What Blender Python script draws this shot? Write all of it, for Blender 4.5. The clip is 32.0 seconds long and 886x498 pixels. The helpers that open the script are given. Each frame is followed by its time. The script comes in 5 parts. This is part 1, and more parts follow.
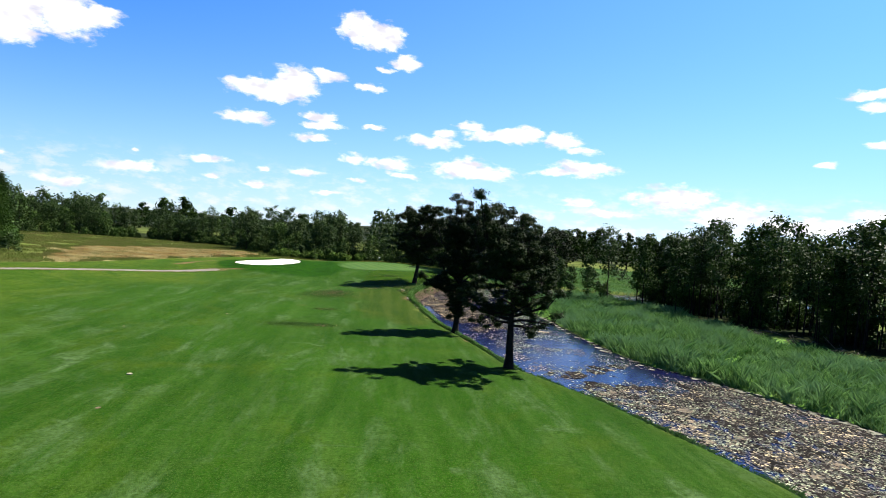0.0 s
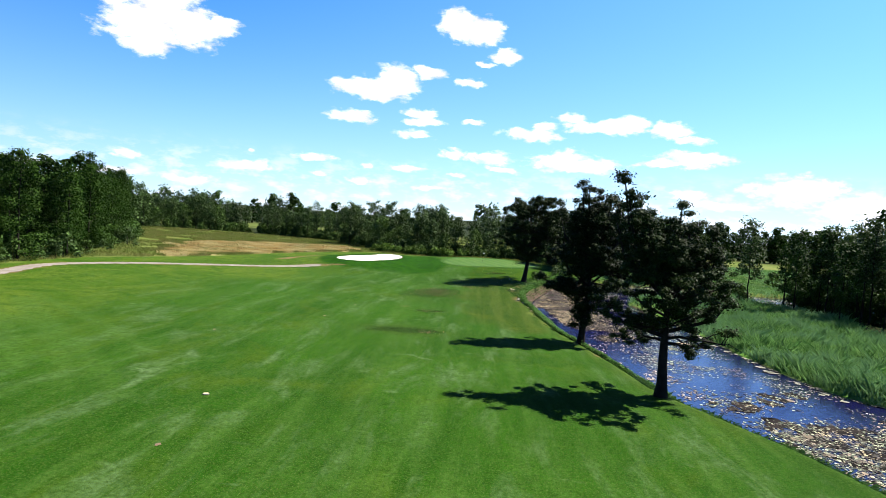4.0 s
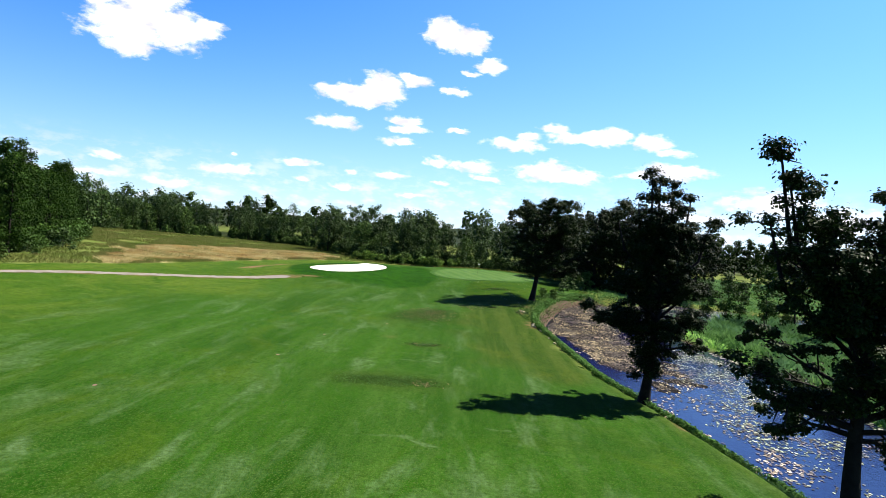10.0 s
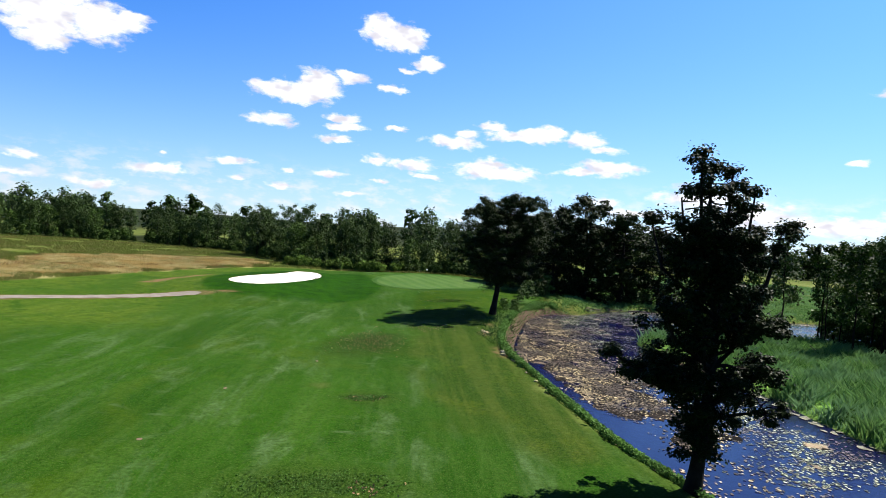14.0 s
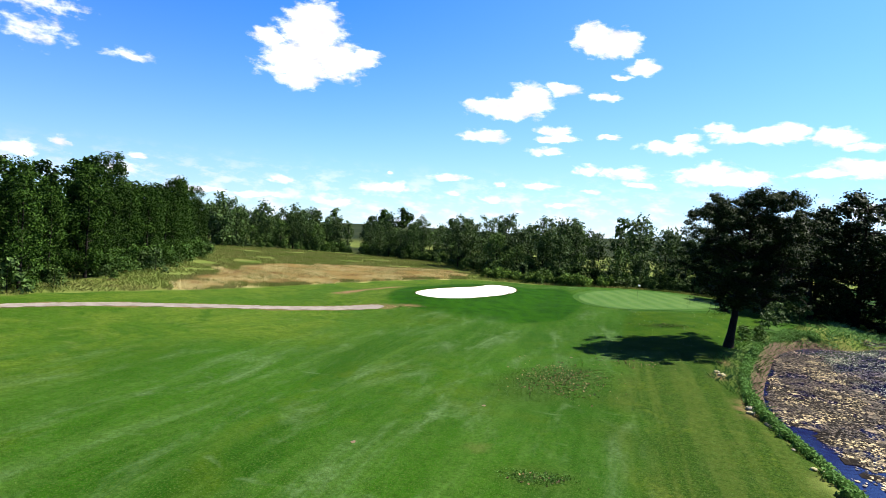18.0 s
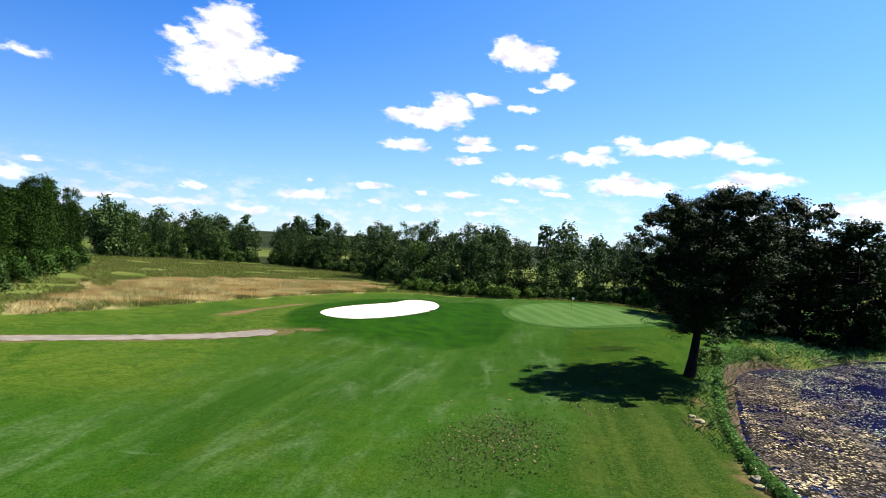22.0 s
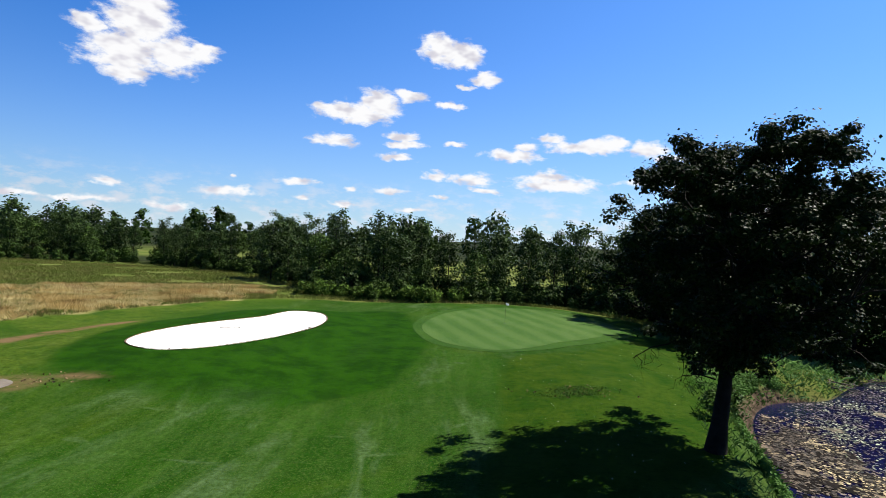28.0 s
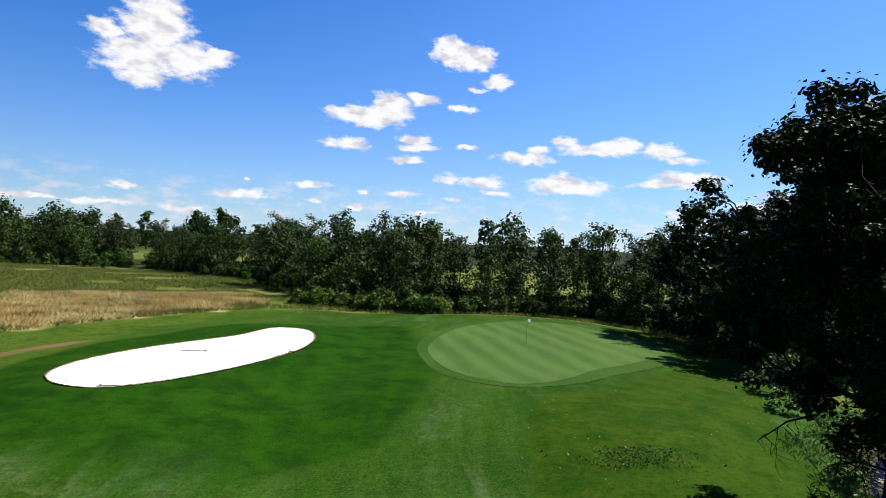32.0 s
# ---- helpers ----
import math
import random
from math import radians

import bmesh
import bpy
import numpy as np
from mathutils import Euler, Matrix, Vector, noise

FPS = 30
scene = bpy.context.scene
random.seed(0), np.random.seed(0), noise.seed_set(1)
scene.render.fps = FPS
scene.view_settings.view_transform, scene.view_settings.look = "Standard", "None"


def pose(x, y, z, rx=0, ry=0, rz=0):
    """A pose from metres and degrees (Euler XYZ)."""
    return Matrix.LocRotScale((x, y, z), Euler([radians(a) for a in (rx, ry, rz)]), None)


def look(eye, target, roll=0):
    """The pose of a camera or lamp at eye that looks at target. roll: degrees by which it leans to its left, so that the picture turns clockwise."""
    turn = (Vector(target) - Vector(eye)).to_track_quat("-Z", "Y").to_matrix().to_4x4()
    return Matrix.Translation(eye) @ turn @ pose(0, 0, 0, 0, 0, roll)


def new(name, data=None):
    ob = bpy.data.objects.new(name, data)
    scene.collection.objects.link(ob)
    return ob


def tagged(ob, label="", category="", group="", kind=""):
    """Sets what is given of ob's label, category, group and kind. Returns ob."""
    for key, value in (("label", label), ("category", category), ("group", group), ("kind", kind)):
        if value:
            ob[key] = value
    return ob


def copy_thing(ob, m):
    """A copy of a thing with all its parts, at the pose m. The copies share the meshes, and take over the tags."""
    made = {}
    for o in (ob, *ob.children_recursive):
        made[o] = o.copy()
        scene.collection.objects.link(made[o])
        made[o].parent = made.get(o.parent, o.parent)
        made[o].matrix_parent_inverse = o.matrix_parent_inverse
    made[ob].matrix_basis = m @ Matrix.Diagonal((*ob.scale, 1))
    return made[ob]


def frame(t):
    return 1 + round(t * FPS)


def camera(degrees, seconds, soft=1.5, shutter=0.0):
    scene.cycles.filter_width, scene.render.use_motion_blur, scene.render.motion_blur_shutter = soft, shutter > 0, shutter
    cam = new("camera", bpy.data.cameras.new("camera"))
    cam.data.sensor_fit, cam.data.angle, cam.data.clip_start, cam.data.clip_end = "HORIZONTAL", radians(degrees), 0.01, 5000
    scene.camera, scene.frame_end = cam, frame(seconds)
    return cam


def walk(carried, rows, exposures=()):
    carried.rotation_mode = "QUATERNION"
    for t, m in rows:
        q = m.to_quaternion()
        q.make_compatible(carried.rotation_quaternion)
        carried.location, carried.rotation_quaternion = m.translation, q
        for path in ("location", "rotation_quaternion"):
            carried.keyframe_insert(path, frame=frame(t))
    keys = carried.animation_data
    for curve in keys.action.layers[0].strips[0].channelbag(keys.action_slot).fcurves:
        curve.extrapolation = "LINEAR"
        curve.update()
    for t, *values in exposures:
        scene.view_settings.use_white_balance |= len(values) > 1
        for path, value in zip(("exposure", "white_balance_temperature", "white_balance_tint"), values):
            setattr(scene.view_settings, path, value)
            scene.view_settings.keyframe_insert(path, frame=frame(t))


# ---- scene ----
cam = camera(73.2, 32.0, 0.7)
PATH = [
    (0, (-3.064, 5.411, 9.799), (-2.855, 7.399, 9.751), 4.5),
    (0.5, (-3.223, 5.733, 9.819), (-3.077, 7.726, 9.761), 4.3),
    (1, (-3.443, 6.326, 9.751), (-3.462, 8.325, 9.681), 4.2),
    (1.5, (-3.566, 7.094, 9.682), (-3.668, 9.09, 9.606), 4.4),
    (2, (-3.643, 8.111, 9.637), (-3.775, 10.105, 9.554), 4.3),
    (2.5, (-3.705, 9.304, 9.605), (-3.839, 11.298, 9.519), 4.2),
    (3, (-3.841, 10.848, 9.56), (-3.974, 12.842, 9.47), 4.3),
    (3.5, (-4.03, 12.217, 9.569), (-4.157, 14.211, 9.477), 4.3),
    (5.5, (-4.946, 18.654, 9.535), (-5.049, 20.649, 9.444), 4.6),
    (6, (-5.091, 20.26, 9.424), (-5.192, 22.255, 9.332), 4.6),
    (6.5, (-5.279, 21.424, 9.29), (-5.372, 23.42, 9.205), 4.8),
    (7, (-5.388, 22.595, 9.225), (-5.485, 24.591, 9.144), 4.6),
    (7.5, (-5.528, 23.617, 9.149), (-5.625, 25.614, 9.075), 4.8),
    (8, (-5.621, 24.768, 9.165), (-5.72, 26.764, 9.093), 4.7),
    (8.5, (-5.799, 25.838, 9.19), (-5.902, 27.834, 9.12), 4.9),
    (9, (-6.017, 27.086, 9.093), (-6.128, 29.082, 9.027), 5.0),
    (9.5, (-6.252, 28.251, 9.145), (-6.369, 30.247, 9.078), 4.9),
    (10, (-6.664, 29.488, 9.129), (-6.728, 31.486, 9.068), 5.3),
    (10.5, (-6.972, 30.824, 9.139), (-6.928, 32.823, 9.089), 5.4),
    (11, (-7.293, 32.305, 9.245), (-7.104, 34.296, 9.204), 5.3),
    (11.5, (-7.627, 33.851, 9.322), (-7.374, 35.835, 9.283), 5.2),
    (12, (-7.792, 35.571, 9.371), (-7.523, 37.552, 9.331), 5.1),
    (12.5, (-7.878, 37.141, 9.491), (-7.603, 39.122, 9.447), 4.9),
    (13, (-7.8, 38.828, 9.603), (-7.516, 40.808, 9.561), 4.7),
    (13.5, (-7.701, 40.42, 9.691), (-7.423, 42.4, 9.646), 4.5),
    (14, (-7.519, 42.218, 9.744), (-7.385, 44.213, 9.692), 4.4),
    (14.5, (-7.215, 43.655, 9.745), (-7.206, 45.655, 9.686), 4.3),
    (15, (-6.996, 45.517, 9.637), (-7.15, 47.51, 9.573), 4.2),
    (15.5, (-6.587, 46.638, 9.636), (-6.837, 48.622, 9.569), 3.9),
    (17.5, (-6.562, 51.729, 9.405), (-7.114, 53.651, 9.34), 3.8),
    (18, (-6.675, 53.059, 9.403), (-7.233, 54.978, 9.341), 3.9),
    (18.5, (-6.724, 54.272, 9.432), (-7.289, 56.189, 9.374), 3.9),
    (19, (-6.855, 55.733, 9.418), (-7.429, 57.649, 9.367), 3.9),
    (19.5, (-7.002, 56.973, 9.438), (-7.583, 58.886, 9.388), 3.9),
    (20, (-7.229, 58.267, 9.476), (-7.815, 60.178, 9.431), 3.8),
    (20.5, (-7.468, 59.651, 9.427), (-8.043, 61.566, 9.387), 4.0),
    (21, (-7.826, 61.142, 9.458), (-8.341, 63.074, 9.424), 3.9),
    (21.5, (-8.168, 62.549, 9.449), (-8.613, 64.499, 9.422), 3.7),
    (22, (-8.576, 63.924, 9.462), (-8.881, 65.9, 9.444), 3.8),
    (22.5, (-8.926, 65.44, 9.385), (-9.042, 67.436, 9.379), 3.7),
    (23, (-9.141, 67.297, 9.288), (-9.039, 69.295, 9.294), 3.4),
    (23.5, (-9.31, 68.938, 9.264), (-9.127, 70.93, 9.272), 3.5),
    (24, (-9.289, 70.751, 9.298), (-9.184, 72.748, 9.295), 3.6),
    (24.5, (-9.055, 72.556, 9.32), (-9.052, 74.556, 9.308), 3.6),
    (25, (-8.883, 74.448, 9.342), (-8.901, 76.448, 9.325), 3.5),
    (25.5, (-8.622, 76.138, 9.296), (-8.655, 78.138, 9.278), 3.6),
    (27.5, (-7.961, 83.15, 9.088), (-8.026, 85.149, 9.07), 3.2),
    (28, (-7.817, 84.63, 9.056), (-7.889, 86.629, 9.04), 3.2),
    (28.5, (-7.776, 86.055, 9.063), (-7.853, 88.053, 9.048), 3.2),
    (29, (-7.868, 87.262, 9.047), (-7.95, 89.26, 9.034), 3.1),
    (29.5, (-7.958, 88.517, 9.066), (-8.043, 90.515, 9.054), 3.1),
    (30, (-8.021, 89.515, 9.075), (-8.109, 91.513, 9.066), 3.2),
    (30.5, (-8.012, 90.666, 9.12), (-8.107, 92.663, 9.111), 3.2),
    (31, (-8.049, 91.706, 9.144), (-8.147, 93.703, 9.136), 3.3),
    (31.5, (-8.056, 92.795, 9.154), (-8.162, 94.793, 9.148), 3.4),
    (32, (-7.999, 93.934, 9.242), (-8.112, 95.931, 9.233), 3.2),
]
EXPOSURE = [(0, 1.74), (2, 1.8), (3, 1.97), (6, 2.0), (10, 1.89), (13, 1.64), (15.5, 1.7), (19, 1.99), (21.5, 1.84), (24, 1.36), (32, 1.37)]
walk(cam, [(t, look(eye, target, roll)) for t, eye, target, roll in PATH], EXPOSURE)

# ---- world, sun ----
SUN_EL, SUN_AZ = 51.0, 62.0     # degrees; azimuth from +y towards +x
SUN_STRENGTH, SKY_STRENGTH = 5.0, 0.05
SKY_TINT, HAZE = (0.065, 0.62, 1.34), (5.2, 6.3, 6.8)
TURF_DARK, TURF_LIGHT, TURF_STREAK, TURF_PALE = (0.006, 0.030, 0.0010), (0.0135, 0.049, 0.002), (0.036, 0.077, 0.013), (0.066, 0.105, 0.044)
ROUGH_DARK, ROUGH_LIGHT = (0.010, 0.027, 0.0016), (0.024, 0.042, 0.004)
CLOUD_LOW, CLOUD_HIGH = (5.2, 5.1, 5.7), (7.6, 7.6, 7.7)

world = bpy.data.worlds.new("sky")
scene.world = world
world.use_nodes = True
wt = world.node_tree
wt.nodes.clear()


def node(tree, kind, operation="", data_type="", interpolation_type="", blend_type="", attribute_name=""):
    n = tree.nodes.new(kind)
    if operation:
        n.operation = operation
    if data_type:
        n.data_type = data_type
    if interpolation_type:
        n.interpolation_type = interpolation_type
    if blend_type:
        n.blend_type = blend_type
    if attribute_name:
        n.attribute_name = attribute_name
    return n


def wnode(kind, **values):
    return node(wt, kind, **values)


def wmath(op, a, b=None, c=None):
    n = wnode("ShaderNodeMath", operation=op)
    for i, v in enumerate((a, b, c)):
        if v is None:
            continue
        if isinstance(v, (int, float)):
            n.inputs[i].default_value = v
        else:
            wt.links.new(v, n.inputs[i])
    return n.outputs[0]


coord = wnode("ShaderNodeTexCoord")
axes = wnode("ShaderNodeSeparateXYZ")
wt.links.new(coord.outputs["Generated"], axes.inputs[0])
az = wmath("MULTIPLY", wmath("ARCTAN2", axes.outputs[0], axes.outputs[1]), 180 / math.pi)
el = wmath("MULTIPLY", wmath("ARCSINE", axes.outputs[2]), 180 / math.pi)
plane = wnode("ShaderNodeCombineXYZ")
wt.links.new(az, plane.inputs[0])
wt.links.new(wmath("MULTIPLY", el, 1.9), plane.inputs[1])
# two scales of ragged cloud edge
warp = wnode("ShaderNodeTexNoise")
warp.inputs["Scale"].default_value, warp.inputs["Detail"].default_value = 0.42, 3.0
wt.links.new(plane.outputs[0], warp.inputs["Vector"])
shift = wnode("ShaderNodeVectorMath", operation="SUBTRACT")
wt.links.new(warp.outputs["Color"], shift.inputs[0])
shift.inputs[1].default_value = (0.5, 0.5, 0.5)
grow = wnode("ShaderNodeVectorMath", operation="MULTIPLY")
wt.links.new(shift.outputs[0], grow.inputs[0])
grow.inputs[1].default_value = (2.6, 1.4, 0)
flat = wnode("ShaderNodeCombineXYZ")
wt.links.new(az, flat.inputs[0])
wt.links.new(el, flat.inputs[1])
at_sky = wnode("ShaderNodeVectorMath", operation="ADD")
wt.links.new(flat.outputs[0], at_sky.inputs[0])
wt.links.new(grow.outputs[0], at_sky.inputs[1])
cover = [None]


def cloud(azimuth, elevation, half_width, half_height, density=1.0):
    """One puff of cloud, in degrees; its field is 1 in the middle and 0 at its rim."""
    off = wnode("ShaderNodeVectorMath", operation="SUBTRACT")
    wt.links.new(at_sky.outputs[0], off.inputs[0])
    off.inputs[1].default_value = (azimuth, elevation, 0)
    size = wnode("ShaderNodeVectorMath", operation="MULTIPLY")
    wt.links.new(off.outputs[0], size.inputs[0])
    size.inputs[1].default_value = (1 / (half_width * 1.03), 1 / (half_height * 1.02), 0)
    far = wnode("ShaderNodeVectorMath", operation="LENGTH")
    wt.links.new(size.outputs[0], far.inputs[0])
    density *= min(1.0, 0.62 + 0.03 * elevation)
    field = wmath("MULTIPLY_ADD", far.outputs["Value"], -density, density)
    cover[0] = field if cover[0] is None else wmath("MAXIMUM", cover[0], field)


cloud(-29.8, 17.0, 3.3, 2.6)
cloud(-31.1, 14.5, 3.7, 2.3)
cloud(-27.3, 14.8, 3.3, 2.0)
cloud(-29.3, 18.2, 2.2, 1.6)
cloud(-30.8, 12.7, 2.3, 1.0)
cloud(-24.9, 15.4, 1.8, 1.0)
cloud(-33.7, 16.0, 1.8, 0.9)
cloud(-2.5, 17.8, 3.4, 1.5)
cloud(-3.7, 18.3, 2.1, 1.3)
cloud(-0.9, 17.5, 2.3, 1.3)
cloud(1.2, 15.5, 1.5, 0.8)
cloud(-0.9, 14.8, 1.1, 0.4)
cloud(-2.1, 13.2, 1.6, 0.5)
cloud(-11.1, 11.7, 4.2, 1.1)
cloud(-9.0, 12.7, 2.6, 1.7)
cloud(-5.9, 13.7, 1.8, 0.8)
cloud(-13.0, 12.1, 2.1, 0.9)
cloud(-13.0, 9.1, 2.4, 0.8)
cloud(-6.7, 10.0, 2.1, 0.5)
cloud(-6.1, 9.2, 2.1, 0.6)
cloud(-6.9, 7.9, 2.1, 0.5)
cloud(-1.5, 9.5, 1.4, 0.3)
cloud(4.1, 8.7, 3.3, 0.7)
cloud(5.0, 9.5, 1.8, 0.5)
cloud(7.5, 10.3, 1.7, 0.7)
cloud(11.2, 9.7, 4.6, 0.9)
cloud(13.6, 10.0, 1.8, 0.6)
cloud(16.4, 9.5, 2.1, 0.9)
cloud(18.3, 8.8, 1.5, 0.5)
cloud(18.4, 7.2, 3.3, 0.5)
cloud(16.2, 6.7, 2.1, 0.4)
cloud(-3.1, 6.5, 1.8, 0.5)
cloud(0.2, 6.3, 2.6, 0.7)
cloud(1.5, 5.3, 2.4, 0.4)
cloud(8.4, 6.2, 5.2, 0.9)
cloud(7.5, 6.8, 3.0, 0.8)
cloud(-22.1, 3.8, 2.8, 0.6)
cloud(-16.2, 5.1, 2.4, 0.4)
cloud(-31.6, 3.8, 1.4, 0.5)
cloud(-21.9, 5.1, 0.7, 0.3)
cloud(-7.4, 4.8, 2.0, 0.5)
cloud(-11.1, 4.9, 0.8, 0.3)
cloud(-15.6, 3.6, 1.1, 0.3)
cloud(-11.8, 3.4, 1.8, 0.4)
cloud(-49.2, 5.1, 0.9, 0.4)
cloud(-43.9, 4.6, 0.8, 0.3)
cloud(-5.4, 3.2, 1.7, 0.3)
cloud(-2.4, 4.6, 0.8, 0.3)
cloud(-45.0, 3.3, 2.4, 0.7)
cloud(-38.3, 2.2, 3.5, 0.4)
cloud(-33.0, 2.1, 3.3, 0.4)
cloud(-52.3, 4.1, 1.6, 0.7)
cloud(-26.8, 2.1, 2.7, 0.4)
cloud(-51.4, 13.2, 2.7, 1.3, 0.45)
cloud(-51.1, 15.3, 3.5, 0.8, 0.45)
cloud(-44.7, 12.7, 2.7, 0.5, 0.45)
cloud(18.7, 7.1, 4.3, 0.7)
cloud(26.6, 4.8, 4.6, 1.3)
cloud(31.3, 3.4, 4.6, 1.4)
cloud(40.5, 13.4, 2.1, 0.5)
cloud(41.1, 12.4, 1.5, 0.6)
cloud(38.2, 7.9, 1.3, 0.4)
cloud(41.5, 9.5, 1.3, 0.5)
cloud(18.2, 4.0, 2.6, 0.4)
cloud(20.8, 3.2, 3.5, 0.5)
cloud(37.2, 2.9, 6.0, 1.0)
cloud(41.8, 4.0, 2.4, 1.2)

fine = wnode("ShaderNodeTexNoise")
fine.inputs["Scale"].default_value, fine.inputs["Detail"].default_value, fine.inputs["Roughness"].default_value = 0.85, 9.0, 0.6
wt.links.new(plane.outputs[0], fine.inputs["Vector"])
ragged = wmath("ADD", wmath("MAXIMUM", cover[0], -0.6), wmath("MULTIPLY_ADD", fine.outputs["Fac"], 1.25, -0.61))
puff = wnode("ShaderNodeMapRange", interpolation_type="SMOOTHSTEP")
puff.inputs["From Min"].default_value, puff.inputs["From Max"].default_value = 0.02, 0.56
wt.links.new(ragged, puff.inputs["Value"])
shade = wnode("ShaderNodeMapRange", interpolation_type="SMOOTHSTEP")
shade.inputs["From Min"].default_value, shade.inputs["From Max"].default_value = 0.3, 0.56
soft_noise = wnode("ShaderNodeTexNoise")
soft_noise.inputs["Scale"].default_value, soft_noise.inputs["Detail"].default_value = 0.5, 2.0
wt.links.new(plane.outputs[0], soft_noise.inputs["Vector"])
wt.links.new(soft_noise.outputs["Fac"], shade.inputs["Value"])
lit = wnode("ShaderNodeMix", data_type="RGBA")
lit.inputs["A"].default_value, lit.inputs["B"].default_value = (CLOUD_LOW[0], CLOUD_LOW[1], CLOUD_LOW[2], 1), (CLOUD_HIGH[0], CLOUD_HIGH[1], CLOUD_HIGH[2], 1)
wt.links.new(shade.outputs[0], lit.inputs["Factor"])

sky = wnode("ShaderNodeTexSky")
sky.sky_type, sky.sun_disc = "NISHITA", False
sky.sun_elevation, sky.sun_rotation = radians(SUN_EL), radians(SUN_AZ)
sky.altitude, sky.air_density, sky.dust_density, sky.ozone_density = 200.0, 1.0, 0.6, 3.0
clear_sky = wnode("ShaderNodeMix", data_type="RGBA", blend_type="MULTIPLY")
clear_sky.inputs["Factor"].default_value = 1.0
wt.links.new(sky.outputs[0], clear_sky.inputs["A"])
clear_sky.inputs["B"].default_value = (SKY_TINT[0], SKY_TINT[1], SKY_TINT[2], 1)
haze = wnode("ShaderNodeMix", data_type="RGBA")
sunward = wmath("COSINE", wmath("MULTIPLY", wmath("SUBTRACT", az, SUN_AZ), math.pi / 180))
milk = wmath("MULTIPLY", wmath("MAXIMUM", sunward, 0.0), 0.17)
wt.links.new(wmath("ADD", wmath("MULTIPLY", wmath("POWER", 2.7183, wmath("MULTIPLY", wmath("MAXIMUM", el, 0.0), -0.135)), 0.86), milk), haze.inputs["Factor"])
wt.links.new(clear_sky.outputs["Result"], haze.inputs["A"])
haze.inputs["B"].default_value = (HAZE[0], HAZE[1], HAZE[2], 1)
# thin broken cloud low over the horizon
low_plane = wnode("ShaderNodeCombineXYZ")
wt.links.new(wmath("MULTIPLY", az, 0.5), low_plane.inputs[0])
wt.links.new(wmath("MULTIPLY", el, 1.1), low_plane.inputs[1])
thin_noise = wnode("ShaderNodeTexNoise")
thin_noise.inputs["Scale"].default_value, thin_noise.inputs["Detail"].default_value, thin_noise.inputs["Roughness"].default_value = 0.9, 6.0, 0.6
wt.links.new(low_plane.outputs[0], thin_noise.inputs["Vector"])
thin = wnode("ShaderNodeMapRange", interpolation_type="SMOOTHSTEP")
thin.inputs["From Min"].default_value, thin.inputs["From Max"].default_value = 0.45, 0.68
wt.links.new(thin_noise.outputs["Fac"], thin.inputs["Value"])
band = wnode("ShaderNodeMapRange", interpolation_type="SMOOTHSTEP")
band.inputs["From Min"].default_value, band.inputs["From Max"].default_value = 6.5, 2.5
wt.links.new(el, band.inputs["Value"])
veil = wnode("ShaderNodeMix", data_type="RGBA")
wt.links.new(wmath("MULTIPLY", wmath("MULTIPLY", thin.outputs[0], band.outputs[0]), 0.6), veil.inputs["Factor"])
wt.links.new(haze.outputs["Result"], veil.inputs["A"])
veil.inputs["B"].default_value = (6.4, 6.3, 6.7, 1)
# the sky brightens towards the sun's side, and deepens away from it and overhead
glow = wmath("ADD", wmath("MULTIPLY_ADD", sunward, 0.10, 0.985), wmath("MULTIPLY", wmath("MINIMUM", sunward, 0.0), 0.22))
deep = wnode("ShaderNodeMapRange", interpolation_type="SMOOTHSTEP")
deep.inputs["From Min"].default_value, deep.inputs["From Max"].default_value = 20.0, 65.0
deep.inputs["To Min"].default_value, deep.inputs["To Max"].default_value = 1.0, 0.33
wt.links.new(el, deep.inputs["Value"])
air = wnode("ShaderNodeVectorMath", operation="SCALE")
wt.links.new(veil.outputs["Result"], air.inputs[0])
wt.links.new(wmath("MULTIPLY", glow, deep.outputs[0]), air.inputs["Scale"])
mixed = wnode("ShaderNodeMix", data_type="RGBA")
wt.links.new(puff.outputs[0], mixed.inputs["Factor"])
wt.links.new(air.outputs[0], mixed.inputs["A"])
wt.links.new(lit.outputs["Result"], mixed.inputs["B"])
ground_glow = wnode("ShaderNodeBackground")
ground_glow.inputs["Strength"].default_value = SKY_STRENGTH
wt.links.new(mixed.outputs["Result"], ground_glow.inputs["Color"])
world_out = wnode("ShaderNodeOutputWorld")
wt.links.new(ground_glow.outputs[0], world_out.inputs[0])

to_sun = Vector((math.sin(radians(SUN_AZ)) * math.cos(radians(SUN_EL)), math.cos(radians(SUN_AZ)) * math.cos(radians(SUN_EL)), math.sin(radians(SUN_EL))))
sun_data = bpy.data.lights.new("sun", "SUN")
sun_data.energy, sun_data.angle, sun_data.color = SUN_STRENGTH, radians(0.5), (1.0, 0.95, 0.86)
sun = new("sun", sun_data)
sun.matrix_world = look(to_sun * 300, (0, 0, 0))


# ---- materials ----
def material(name):
    m = bpy.data.materials.new(name)
    m.use_nodes = True
    return m, m.node_tree, m.node_tree.nodes["Principled BSDF"]


